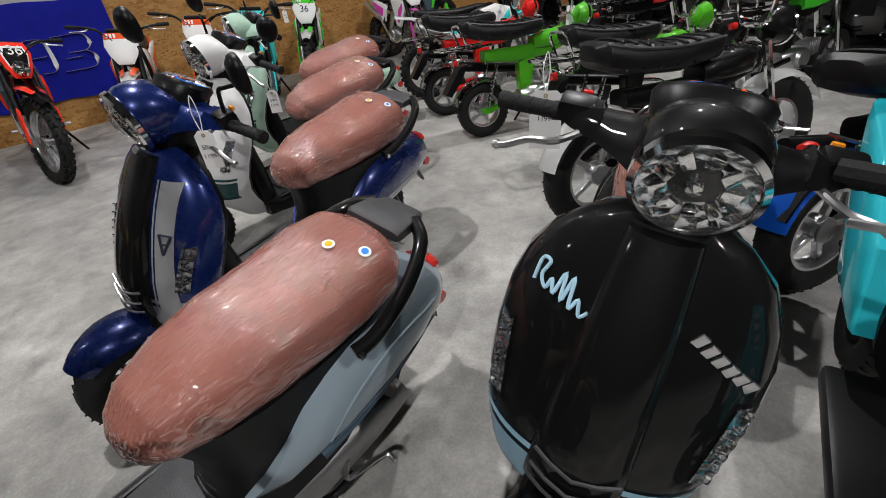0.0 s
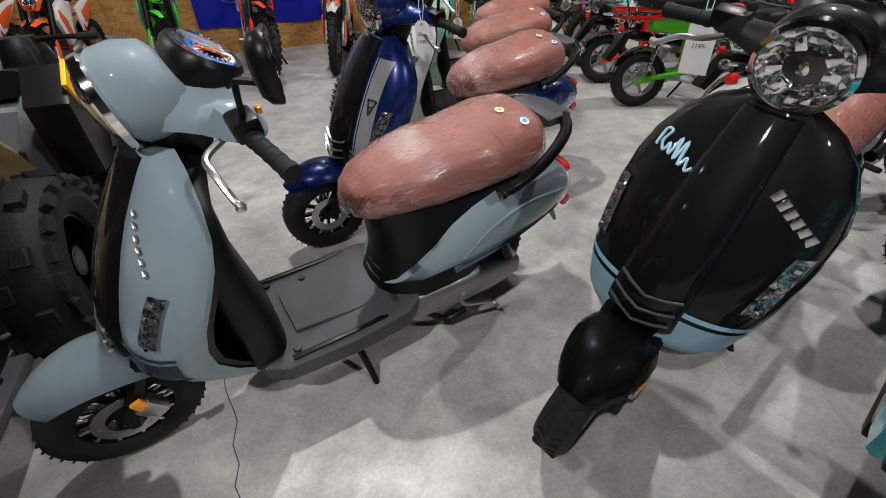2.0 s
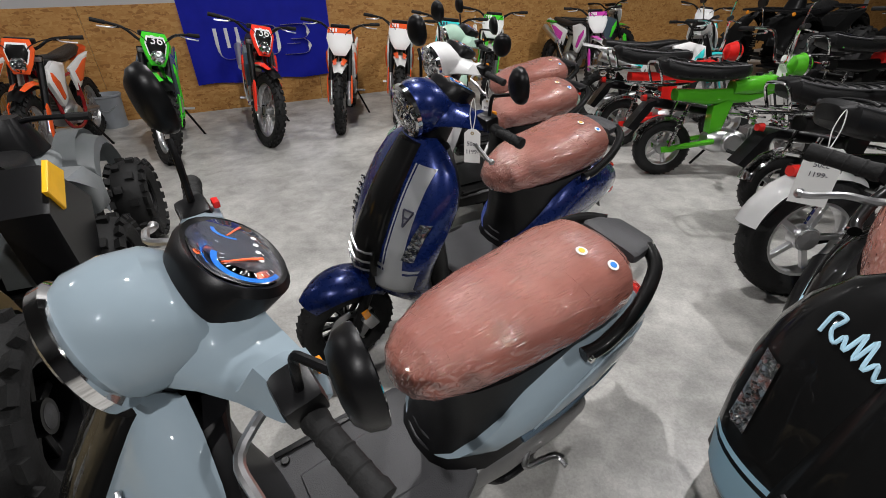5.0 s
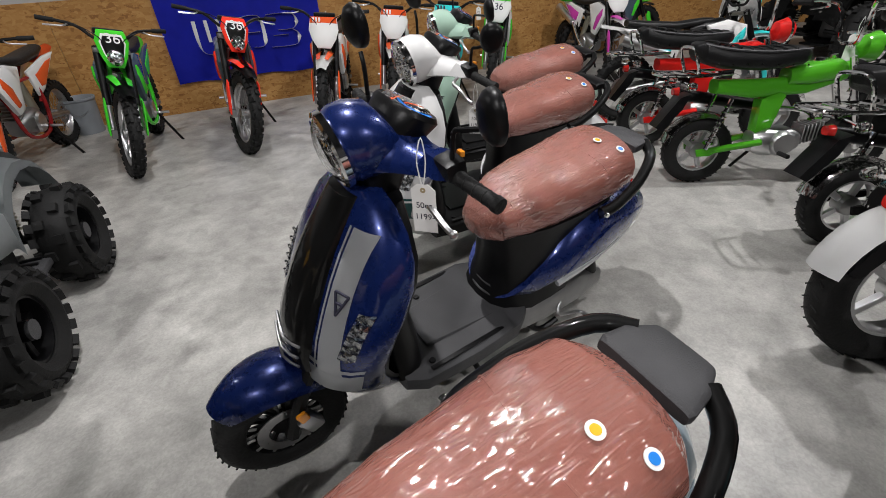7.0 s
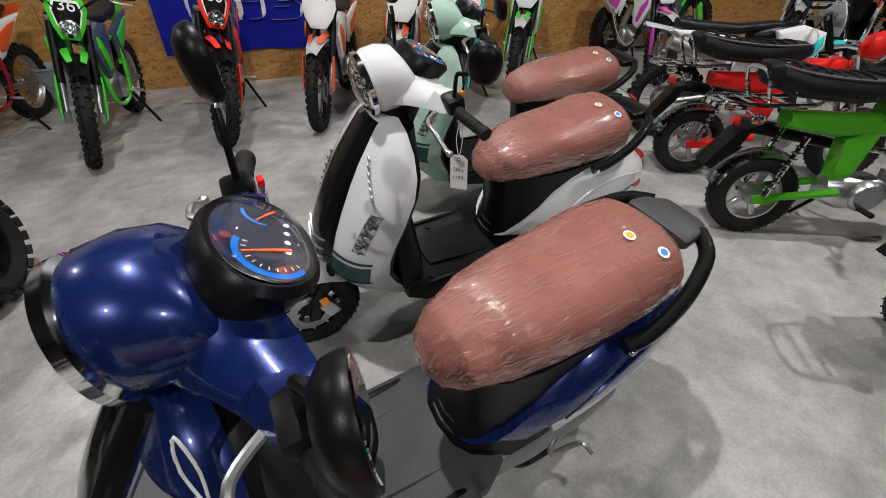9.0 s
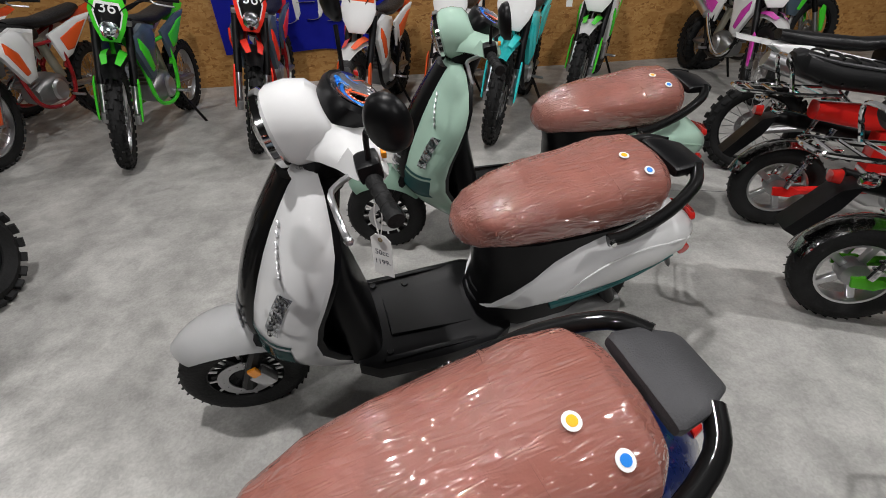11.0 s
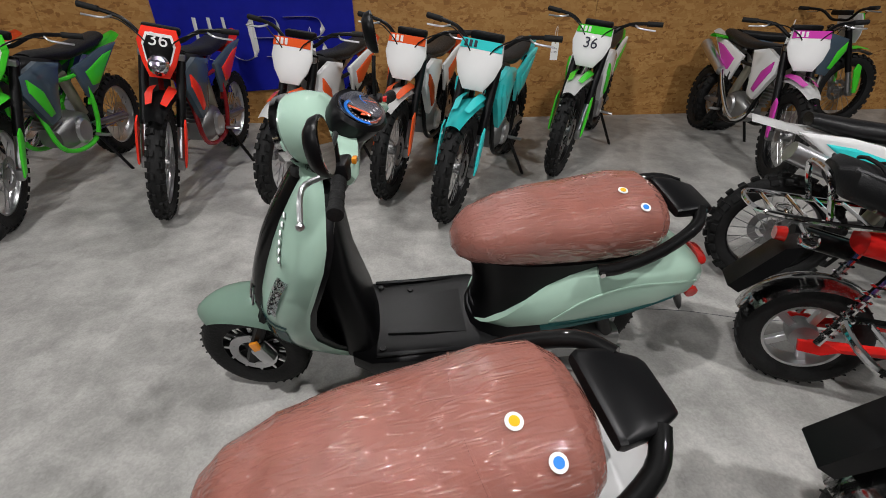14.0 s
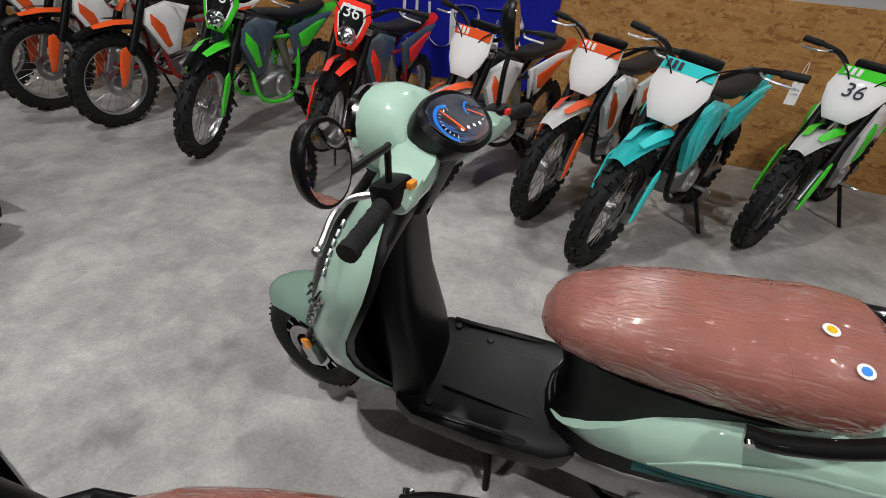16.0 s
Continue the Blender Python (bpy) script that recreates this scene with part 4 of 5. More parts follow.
# ---- dirt bikes ----
def dirt_bike(label, x, y, heading, c1, c2="white", k=1.0, steer=0.0, number="", lamp=False, plate="white", guards=None, frame_col="black_plastic", lean=5.0, tail=None, group="dirt bikes along the board wall"):
    """x, y: where the front tyre stands; x runs forwards from the point below the middle of the frame."""
    h = radians(heading)
    FX, RX, FR, RR = 0.66 * k, -0.62 * k, 0.335 * k, 0.30 * k
    t = thing("dirt_bike", label, "motorcycle", group, m=pose(x - FX * math.cos(h), y - FX * math.sin(h), 0, -lean, 0, heading))
    guards, tail = guards or c1, tail or c1

    def P(*pts):
        return [(a * k, b * k, c * k) for a, b, c in pts]
    S = Matrix.Translation((0.42 * k, 0, 0.75 * k)) @ Matrix.Rotation(radians(-27), 4, "Y") @ Matrix.Rotation(radians(steer), 4, "Z") @ Matrix.Rotation(radians(27), 4, "Y") @ Matrix.Translation((-0.42 * k, 0, -0.75 * k))

    def wheel(cx, r, w, m, nk):
        o = part("wheel", tyre(r, w, nk, 36, 0.74), "rubber", t, "knobbly off-road tyre", m @ Matrix.Translation((cx, 0, r)))
        part("rim", spoked_rim(r * 0.76, w * 0.6), "alloy" if lamp else "black_plastic", o)
        part("spokes", spokes(r * 0.7, 0.035, 24), "steel", o)
        part("hub", turned([(0, -0.04), (0.04, -0.04), (0.03, 0), (0.04, 0.04), (0, 0.04)], 14, closed=False), "cast", o)
        part("brake_disc", disc(0.1 * k, 0.045), "steel", o)
    wheel(FX, FR, 0.085 * k, S, 34)
    wheel(RX, RR, 0.11 * k, Matrix(), 30)
    for s in (-1, 1):
        part("fork_tube", tube(P((0.64, 0.095 * s, 0.34), (0.54, 0.095 * s, 0.58)), 0.024 * k, 10), "steel", t, m=S)
        part("fork_upper", tube(P((0.56, 0.095 * s, 0.53), (0.38, 0.095 * s, 0.93)), 0.027 * k, 10), "black_plastic", t, m=S)
        part("fork_guard", slab([(a * k, b * k) for a, b in ((0.70, 0.33), (0.665, 0.33), (0.585, 0.54), (0.61, 0.60), (0.655, 0.58), (0.69, 0.45))], 0.118 * k * s, 0.128 * k * s, 0.003, bulge=0.006), guards, t, "coloured fork guard", m=S)
        part("fork_foot", box((0.655 * k, 0.095 * s * k, 0.335 * k), (0.06 * k, 0.04 * k, 0.07 * k), 0.01), "cast", t, m=S)
    # mudguards
    rows = []
    for i in range(9):
        u = i / 8
        xx, zz, w = 0.40 + 0.48 * u, 0.70 + 0.045 * math.sin(u * 2.4) - 0.06 * u * u, 0.085 - 0.045 * u ** 2
        rows.append(P(*[(xx, w * v, zz - 0.028 * v * v * (1 - 0.4 * u)) for v in (-1, -0.7, -0.35, 0, 0.35, 0.7, 1)]))
    bm = loft(rows, close=False, cap=False)
    bmesh.ops.solidify(bm, geom=bm.faces[:], thickness=0.005)
    fm = part("front_mudguard", bm, "black_plastic" if lamp else c2, t, m=S)
    for s in (-1, 1):
        part("mudguard_flash", loft([P((0.46, 0.03 * s, 0.747), (0.46, 0.075 * s, 0.727), (0.46, 0.07 * s, 0.73)), P((0.62, 0.03 * s, 0.757), (0.62, 0.072 * s, 0.735), (0.62, 0.066 * s, 0.737)), P((0.76, 0.02 * s, 0.728), (0.76, 0.05 * s, 0.715), (0.76, 0.045 * s, 0.717))]), c1, fm, "coloured flash")
    rows = []
    for i in range(8):
        u = i / 7
        xx, zz, w = -0.42 - 0.48 * u, 0.80 + 0.09 * u, 0.10 - 0.05 * u ** 2
        rows.append(P(*[(xx, w * v, zz - 0.03 * v * v) for v in (-1, -0.6, 0, 0.6, 1)]))
    bm = loft(rows, close=False, cap=False)
    bmesh.ops.solidify(bm, geom=bm.faces[:], thickness=0.006)
    part("rear_mudguard", bm, tail, t)
    # number board
    if lamp:
        out = [(-0.085, 0.17), (0.085, 0.17), (0.11, 0.09), (0.085, -0.02), (0.05, -0.10), (-0.05, -0.10), (-0.085, -0.02), (-0.11, 0.09)]
    else:
        out = [(-0.12, 0.14), (0.12, 0.14), (0.135, 0.03), (0.11, -0.05), (0.06, -0.13), (-0.06, -0.13), (-0.11, -0.05), (-0.135, 0.03)]
    PL = S @ Matrix.Translation((0.50 * k, 0, 0.90 * k)) @ Matrix.Rotation(radians(90), 4, "Z") @ Matrix.Rotation(radians(-22), 4, "X")
    np_ = part("number_board", slab([(a * k, b * k) for a, b in out], 0.0, -0.012, 0.004, bulge=0.02 * k), c1 if lamp else plate, t, "front number board", PL)
    if lamp:
        part("board_face", slab([(a * k * 0.86, b * k * 0.86 + 0.004) for a, b in out], -0.012, -0.018, 0.003, bulge=0.022 * k), "white", np_)
        part("board_inner", slab([(a * k * 0.74, b * k * 0.74 + 0.004) for a, b in out], -0.02, -0.026, 0.003, bulge=0.022 * k), "gloss_black", np_)
        part("headlight", loft([P(*[(0.055 * math.cos(a) * q, -w, -0.035 + 0.06 * math.sin(a) * q) for a in [2 * math.pi * i / 18 for i in range(18)]]) for q, w in ((1.0, 0.03), (0.96, 0.05), (0.7, 0.068), (0.2, 0.074))]), "reflector", np_, "clear faceted headlight")
    else:
        part("board_band", slab([(a * k, b * k) for a, b in ((-0.118, 0.137), (0.118, 0.137), (0.122, 0.085), (-0.122, 0.085))], -0.02 * k, -0.028 * k, 0.002), c1, np_, "coloured band")
        for i in range(3):
            part("band_bar", box(((-0.09 + 0.028 * i) * k, -0.031 * k, 0.111 * k), (0.017 * k, 0.003, 0.036 * k), 0.001), "white" if c1 != "cyan" else "ink", np_)
    if number:
        zz = 0.095 if lamp else 0.02
        letters(number, 0.1 * k, "white" if lamp else "ink", np_, Matrix.Translation((0, -0.052 * k if lamp else -0.036 * k, zz * k)) @ Matrix.Rotation(radians(90), 4, "X"), "number", 0.002)
    # bars
    for s in (-1, 1):
        part("handlebar", tube(P((0.36, 0, 0.98), (0.36, 0.09 * s, 0.985), (0.33, 0.2 * s, 1.06), (0.27, 0.38 * s, 1.08)), 0.012 * k, 8), "black_plastic", t, m=S)
        part("grip", tube(P((0.29, 0.31 * s, 1.075), (0.265, 0.41 * s, 1.08)), 0.017 * k, 10), "rubber", t, m=S)
        part("lever", tube(P((0.33, 0.24 * s, 1.06), (0.37, 0.28 * s, 1.05), (0.345, 0.38 * s, 1.045)), 0.006, 6), "alloy", t, m=S)
        part("cable", tube(P((0.33, 0.25 * s, 1.05), (0.45, 0.17 * s, 1.06), (0.50, 0.06 * s, 0.98), (0.42, 0.05 * s, 0.82)), 0.004, 5), "black_plastic", t, m=S)
    part("bar_pad", box((0.36 * k, 0, 1.04 * k), (0.05 * k, 0.2 * k, 0.045 * k), 0.015), "black_plastic", t, m=S)
    part("triple_clamp", box((0.40 * k, 0, 0.91 * k), (0.07 * k, 0.24 * k, 0.035 * k), 0.01), "cast", t, m=S)
    # frame, engine
    for s in (-1, 1):
        part("frame_tube", tube(P((0.38, 0.03 * s, 0.82), (0.30, 0.08 * s, 0.6), (0.24, 0.1 * s, 0.34), (0.05, 0.11 * s, 0.26), (-0.16, 0.11 * s, 0.30), (-0.22, 0.11 * s, 0.5), (-0.2, 0.09 * s, 0.72)), 0.016 * k, 8), frame_col, t)
        part("frame_tube", tube(P((0.38, 0.03 * s, 0.8), (0.1, 0.07 * s, 0.72), (-0.2, 0.09 * s, 0.72), (-0.5, 0.07 * s, 0.8)), 0.014 * k, 8), frame_col, t)
        part("frame_brace", tube(P((-0.2, 0.09 * s, 0.5), (-0.45, 0.07 * s, 0.77)), 0.012 * k, 8), frame_col, t)
        part("swingarm", tube(P((-0.2, 0.09 * s, 0.36), (-0.62, 0.085 * s, 0.30)), 0.022 * k, 8), "cast", t)
        part("foot_peg", tube(P((-0.12, 0.12 * s, 0.31), (-0.12, 0.22 * s, 0.31)), 0.012 * k, 6), "steel", t)
        # shroud and side panel
        part("shroud", slab([(a * k, b * k) for a, b in ((0.40, 0.82), (0.42, 0.72), (0.28, 0.50), (0.18, 0.52), (0.12, 0.68), (0.04, 0.83), (0.22, 0.87))], 0.10 * k * s, 0.135 * k * s, 0.004, bulge=0.022), c2, t, "radiator shroud")
        part("shroud_flash", slab([(a * k, b * k) for a, b in ((0.38, 0.80), (0.39, 0.73), (0.29, 0.56), (0.25, 0.57), (0.29, 0.72))], 0.14 * k * s, 0.155 * k * s, 0.002, bulge=0.012), c1, t, "coloured shroud flash")
        part("side_panel", slab([(a * k, b * k) for a, b in ((-0.12, 0.76), (-0.20, 0.55), (-0.32, 0.58), (-0.72, 0.84), (-0.5, 0.83))], 0.09 * k * s, 0.11 * k * s, 0.003, bulge=0.012), c2, t)
        part("side_flash", slab([(a * k, b * k) for a, b in ((-0.22, 0.72), (-0.26, 0.62), (-0.34, 0.62), (-0.6, 0.80), (-0.48, 0.79))], 0.118 * k * s, 0.124 * k * s, 0.002, bulge=0.006), c1, t)
    part("tank", loft([ring(0.30 * k, 0.80 * k, 0.05 * k, 0.06 * k), ring(0.22 * k, 0.80 * k, 0.10 * k, 0.09 * k), ring(0.05 * k, 0.79 * k, 0.10 * k, 0.08 * k), ring(-0.08 * k, 0.78 * k, 0.07 * k, 0.05 * k)]), "black_plastic", t)
    part("seat", loft([ring(0.14 * k, 0.865 * k, 0.05 * k, 0.025 * k), ring(0.05 * k, 0.86 * k, 0.07 * k, 0.035 * k), ring(-0.2 * k, 0.835 * k, 0.085 * k, 0.04 * k), ring(-0.5 * k, 0.855 * k, 0.085 * k, 0.045 * k), ring(-0.66 * k, 0.885 * k, 0.06 * k, 0.03 * k)]), "seat_black", t, "black grippy seat")
    part("crankcase", loft([ring(0.16 * k, 0.36 * k, 0.07 * k, 0.06 * k, p=3), ring(0.08 * k, 0.37 * k, 0.11 * k, 0.10 * k, p=3), ring(-0.08 * k, 0.38 * k, 0.11 * k, 0.11 * k, p=3), ring(-0.18 * k, 0.38 * k, 0.07 * k, 0.07 * k, p=3)]), "cast", t, "cast alloy crankcase")
    part("clutch_cover", turned([(0, -0.125 * k), (0.07 * k, -0.125 * k), (0.085 * k, -0.11 * k), (0.085 * k, 0.11 * k), (0.07 * k, 0.125 * k), (0, 0.125 * k)], 24, c=(-0.02 * k, 0, 0.37 * k), closed=False), "alloy", t)
    for i in range(6):
        part("cylinder_fin", box((0.15 * k, 0, (0.45 + 0.028 * i) * k), (0.13 * k, 0.13 * k, 0.012 * k), 0.003, None, Matrix.Rotation(0.2, 4, "Y"), 1), "cast", t)
    part("exhaust_header", tube(P((0.2, -0.03, 0.52), (0.27, -0.08, 0.42), (0.16, -0.14, 0.3), (-0.08, -0.15, 0.42), (-0.3, -0.14, 0.6)), 0.018 * k, 10), "chrome", t)
    part("silencer", tube(P((-0.3, -0.15, 0.6), (-0.74, -0.15, 0.76)), (0.04 * k, 0.048 * k), 14), "alloy", t, "brushed silencer")
    part("shock", tube(P((-0.14, 0, 0.72), (-0.24, 0, 0.42)), 0.035 * k, 10), "spring", t)
    bm = bmesh.new()
    for zc in (0.03, -0.03):
        tube(P((-0.1, 0.1, 0.36 + zc), (-0.62, 0.075, 0.30 + zc)), 0.006, 5, bm)
    part("chain", bm, "steel", t)
    part("side_stand", tube(P((-0.14, 0.12, 0.3), (-0.18, 0.27, 0.0 + 0.02)), 0.012 * k, 6), "black_plastic", t)
    return t


dirt_bike("black and fluorescent green enduro bike with number 36 board", -1.0, 4.72, 270, "green", "dark_slate", 1.0, 20, "36", True, frame_col="green")
dirt_bike("black and fluorescent red enduro bike with number 36 board", -0.12, 4.81, 269, "fluo_red", "dark_slate", 1.0, 18, "36", True, frame_col="dark_red")
dirt_bike("white and orange pit bike with plain number board", 0.61, 4.89, 251, "orange", "white", 0.96, 2)
dirt_bike("white and orange pit bike with paper tag", 1.275, 4.97, 249, "orange", "white", 0.96, 4)
dirt_bike("turquoise pit bike with pale number board", 1.66, 4.62, 243, "cyan", "cyan", 0.98, 4, plate="white")
dirt_bike("white and green pit bike with round number 36 board", 2.535, 5.25, 238, "green", "white", 0.97, 0, "36")
dirt_bike("white and pink pit bike with plain board", 4.07, 5.02, 262, "pink", "white", 0.95, -12, tail="white")
dirt_bike("green and black pit bike parked along the wall", 5.6, 6.2, 3, "green", "dark_slate", 0.95, 0, frame_col="cast")
dirt_bike("red and white enduro bike with headlight board", -1.954, 4.84, 264, "orange", "white", 1.0, 5, "", True, frame_col="dark_red")
dirt_bike("red and white enduro bike with headlight board", -2.67, 4.84, 262, "orange", "white", 1.0, 5, "", True, frame_col="dark_red")
dirt_bike("white and orange enduro bike at the end of the row", -3.47, 4.9, 260, "orange", "white", 1.0, 5, "", True)


# ---- small trail bikes ----
def trail_bike(label, x, y, heading, col, k=1.0, steer=0.0, fender="chrome", rack=True, lean=6.0, tank_col=None, big=0.205):
    """x, y: where the rear tyre stands; retro minibike with a studded bench seat and chrome rack."""
    h = radians(heading)
    RX, FX, R = -0.45 * k - (big - 0.205), 0.45 * k, big * k
    t = thing("minibike", label, "motorcycle", "retro minibikes", m=pose(x - RX * math.cos(h), y - RX * math.sin(h), 0, -lean, 0, heading))

    def P(*pts):
        return [(a * k, b * k, c * k) for a, b, c in pts]
    S = Matrix.Translation((0.32 * k, 0, 0.6 * k)) @ Matrix.Rotation(radians(-25), 4, "Y") @ Matrix.Rotation(radians(steer), 4, "Z") @ Matrix.Rotation(radians(25), 4, "Y") @ Matrix.Translation((-0.32 * k, 0, -0.6 * k))
    for cx, m in ((RX, Matrix()), (FX, S)):
        o = part("wheel", tyre(R, 0.1 * k, False, 36, 0.62), "rubber", t, "black balloon tyre", m @ Matrix.Translation((cx, 0, R)))
        part("rim", mag(R * 0.64, 0.07 * k, 5, 0.028), "alloy", o, "silver five-spoke rim")
        part("hub", turned([(0, -0.045), (0.045 * k, -0.04), (0.05 * k, 0), (0.045 * k, 0.04), (0, 0.045)], 16, closed=False), "cast", o)
    for s in (-1, 1):
        part("fork", tube(P((0.44, 0.075 * s, 0.205), (0.26, 0.075 * s, 0.72)), 0.019 * k, 8), "chrome", t, m=S)
        part("swingarm", tube(P((-0.45, 0.075 * s, 0.205), (-0.12, 0.085 * s, 0.26)), 0.02 * k, 8), col, t)
        part("axle_plate", slab([(a * k, b * k) for a, b in ((-0.49, 0.225), (-0.41, 0.235), (-0.36, 0.215), (-0.41, 0.185), (-0.48, 0.185))], 0.085 * k * s, 0.098 * k * s, 0.003), col, t)
        part("shock", tube(P((-0.44, 0.1 * s, 0.23), (-0.35, 0.1 * s, 0.52)), 0.013 * k, 8), "chrome", t)
        bm = bmesh.new()
        for i in range(8):
            u = (i + 0.5) / 10 + 0.1
            turned([(0.016 * k, -0.004), (0.024 * k, 0), (0.016 * k, 0.004)], 10, bm, ((-0.44 + 0.09 * u) * k, 0.1 * s * k, (0.23 + 0.29 * u) * k), "z")
        part("spring", bm, "chrome", t)
        part("handlebar", tube(P((0.27, 0, 0.78), (0.26, 0.07 * s, 0.8), (0.24, 0.13 * s, 0.98), (0.14, 0.32 * s, 1.0)), 0.011 * k, 8), "chrome", t, m=S)
        part("grip", tube(P((0.17, 0.25 * s, 0.995), (0.13, 0.36 * s, 1.0)), 0.017 * k, 8), "rubber", t, m=S)
        part("lever", tube(P((0.22, 0.2 * s, 0.985), (0.26, 0.24 * s, 0.97), (0.22, 0.34 * s, 0.96)), 0.006, 6), "chrome", t, m=S)
        part("mirror_stem", tube(P((0.2, 0.2 * s, 0.99), (0.2, 0.24 * s, 1.1), (0.2, 0.27 * s, 1.14)), 0.005, 6), "chrome", t, m=S)
        part("mirror", loft([ring(0.215 * k, 1.17 * k, 0.03, 0.025, y=0.28 * s), ring(0.205 * k, 1.17 * k, 0.055, 0.042, y=0.28 * s), ring(0.19 * k, 1.17 * k, 0.053, 0.04, y=0.28 * s)]), "black_plastic", t, m=S)
        part("rear_indicator", turned([(0, -0.03), (0.02, -0.028), (0.028, 0), (0.02, 0.02), (0, 0.022)], 14, c=(-0.6 * k, 0.14 * k * s, 0.6 * k), axis="x", closed=False), "lens", t, "clear chrome indicator")
        part("indicator_stalk", tube(P((-0.6, 0.03 * s, 0.61), (-0.6, 0.13 * s, 0.6)), 0.007, 6), "chrome", t)
        part("foot_peg", tube(P((-0.02, 0.09 * s, 0.2), (-0.02, 0.21 * s, 0.2)), 0.013 * k, 6), "rubber", t)
    part("backbone", loft([ring(0.30 * k, 0.64 * k, 0.035 * k, 0.05 * k, p=3), ring(0.1 * k, 0.57 * k, 0.04 * k, 0.05 * k, p=3), ring(-0.2 * k, 0.56 * k, 0.05 * k, 0.055 * k, p=3), ring(-0.42 * k, 0.58 * k, 0.06 * k, 0.04 * k, p=3)]), col, t, "painted pressed frame")
    part("down_plate", slab([(a * k, b * k) for a, b in ((-0.06, 0.54), (-0.02, 0.52), (-0.08, 0.25), (-0.14, 0.22), (-0.15, 0.5))], -0.045 * k, 0.045 * k, 0.006), col, t)
    part("tank", loft([ring(0.27 * k, 0.655 * k, 0.045 * k, 0.035 * k, p=3), ring(0.22 * k, 0.65 * k, 0.08 * k, 0.06 * k, p=3), ring(0.08 * k, 0.635 * k, 0.09 * k, 0.06 * k, p=3), ring(-0.03 * k, 0.62 * k, 0.06 * k, 0.045 * k, p=3)]), tank_col or col, t, "painted fuel tank")
    part("tank_cap", turned([(0, 0), (0.03 * k, 0), (0.028 * k, 0.02 * k), (0, 0.022 * k)], 16, c=(0.14 * k, 0, 0.695 * k), axis="z", closed=False), "chrome", t)
    seat = part("seat", loft([ring(0.05 * k, 0.735 * k, 0.06 * k, 0.03 * k, p=3), ring(0.0, 0.735 * k, 0.105 * k, 0.05 * k, p=3.5), ring(-0.2 * k, 0.72 * k, 0.125 * k, 0.058 * k, p=3.5), ring(-0.42 * k, 0.74 * k, 0.125 * k, 0.06 * k, p=3.5), ring(-0.54 * k, 0.775 * k, 0.11 * k, 0.055 * k, p=3.5), ring(-0.575 * k, 0.785 * k, 0.06 * k, 0.03 * k, p=3)]), "seat_black", t, "black bench seat with piping and studs")
    for s in (-1, 1):
        part("piping", tube(P((0.02, 0.09 * s, 0.77), (-0.2, 0.115 * s, 0.765), (-0.42, 0.115 * s, 0.787), (-0.55, 0.09 * s, 0.815)), 0.007 * k, 6), "grey_plastic", seat)
        for i in range(7):
            part("stud", turned([(0, 0), (0.006, 0), (0.004, 0.003), (0, 0.004)], 8, c=((0.0 - 0.08 * i) * k, (0.122 * k if s > 0 else -0.126 * k), (0.69 + 0.004 * i) * k), closed=False), "chrome", seat)
    for i in range(8):
        xx = -0.06 - 0.06 * i
        zz = 0.785 if i < 4 else 0.79 + 0.012 * (i - 4)
        part("seat_pleat", tube(P((xx, -0.1, zz - 0.012), (xx, -0.05, zz), (xx, 0.05, zz), (xx, 0.1, zz - 0.012)), 0.006 * k, 6, k=2), "seat_black", seat)
    if rack:
        rk = part("rack", tube(P((-0.38, 0.11, 0.66), (-0.55, 0.12, 0.655), (-0.72, 0.11, 0.66), (-0.76, 0.06, 0.66), (-0.76, -0.06, 0.66), (-0.72, -0.11, 0.66), (-0.55, -0.12, 0.655), (-0.38, -0.11, 0.66)), 0.009 * k, 8, k=3), "chrome", t, "chrome luggage rack")
        for i in range(4):
            part("rack_bar", tube(P((-0.46 - 0.08 * i, -0.11, 0.658), (-0.46 - 0.08 * i, 0.11, 0.658)), 0.006 * k, 6), "chrome", rk)
        part("rack_hoop", tube(P((-0.56, -0.1, 0.66), (-0.6, -0.1, 0.78), (-0.6, 0, 0.8), (-0.6, 0.1, 0.78), (-0.56, 0.1, 0.66)), 0.009 * k, 8), "chrome", rk)
    # mudguards
    for cx, a0, a1, m in ((RX, 60, 165, Matrix()), (FX, 25, 130, S)):
        rows = []
        for i in range(12):
            a = radians(a0 + (a1 - a0) * i / 11)
            rows.append([(cx + math.cos(a) * (R + 0.03 * k - 0.03 * k * v * v), 0.07 * k * v, R + math.sin(a) * (R + 0.03 * k - 0.03 * k * v * v)) for v in (-1, -0.7, -0.3, 0, 0.3, 0.7, 1)])
        bm = loft(rows, close=False, cap=False)
        bmesh.ops.solidify(bm, geom=bm.faces[:], thickness=0.004)
        part("mudguard", bm, fender, t, m=m)
    part("tail_lamp", loft([ring(-0.62 * k, 0.56 * k, 0.028 * k, 0.025 * k, p=3), ring(-0.65 * k, 0.56 * k, 0.024 * k, 0.02 * k, p=3)]), "red_lens", t)
    part("plate_holder", slab([(a * k, b * k) for a, b in ((-0.56, 0.55), (-0.62, 0.53), (-0.74, 0.36), (-0.70, 0.34), (-0.6, 0.46))], -0.06 * k, 0.06 * k, 0.004), "black_plastic", t)
    # exhaust with pierced shield, engine
    part("silencer", tube(P((-0.02, 0.115, 0.43), (-0.2, 0.13, 0.46), (-0.56, 0.13, 0.52)), (0.028 * k, 0.036 * k), 12), "black_plastic", t, "black upswept silencer")
    sh = part("heat_shield", slab([(a * k, b * k) for a, b in ((-0.06, 0.47), (-0.5, 0.545), (-0.5, 0.495), (-0.06, 0.41))], 0.16 * k, 0.168 * k, 0.003, bulge=0.008), "chrome", t, "pierced chrome heat shield")
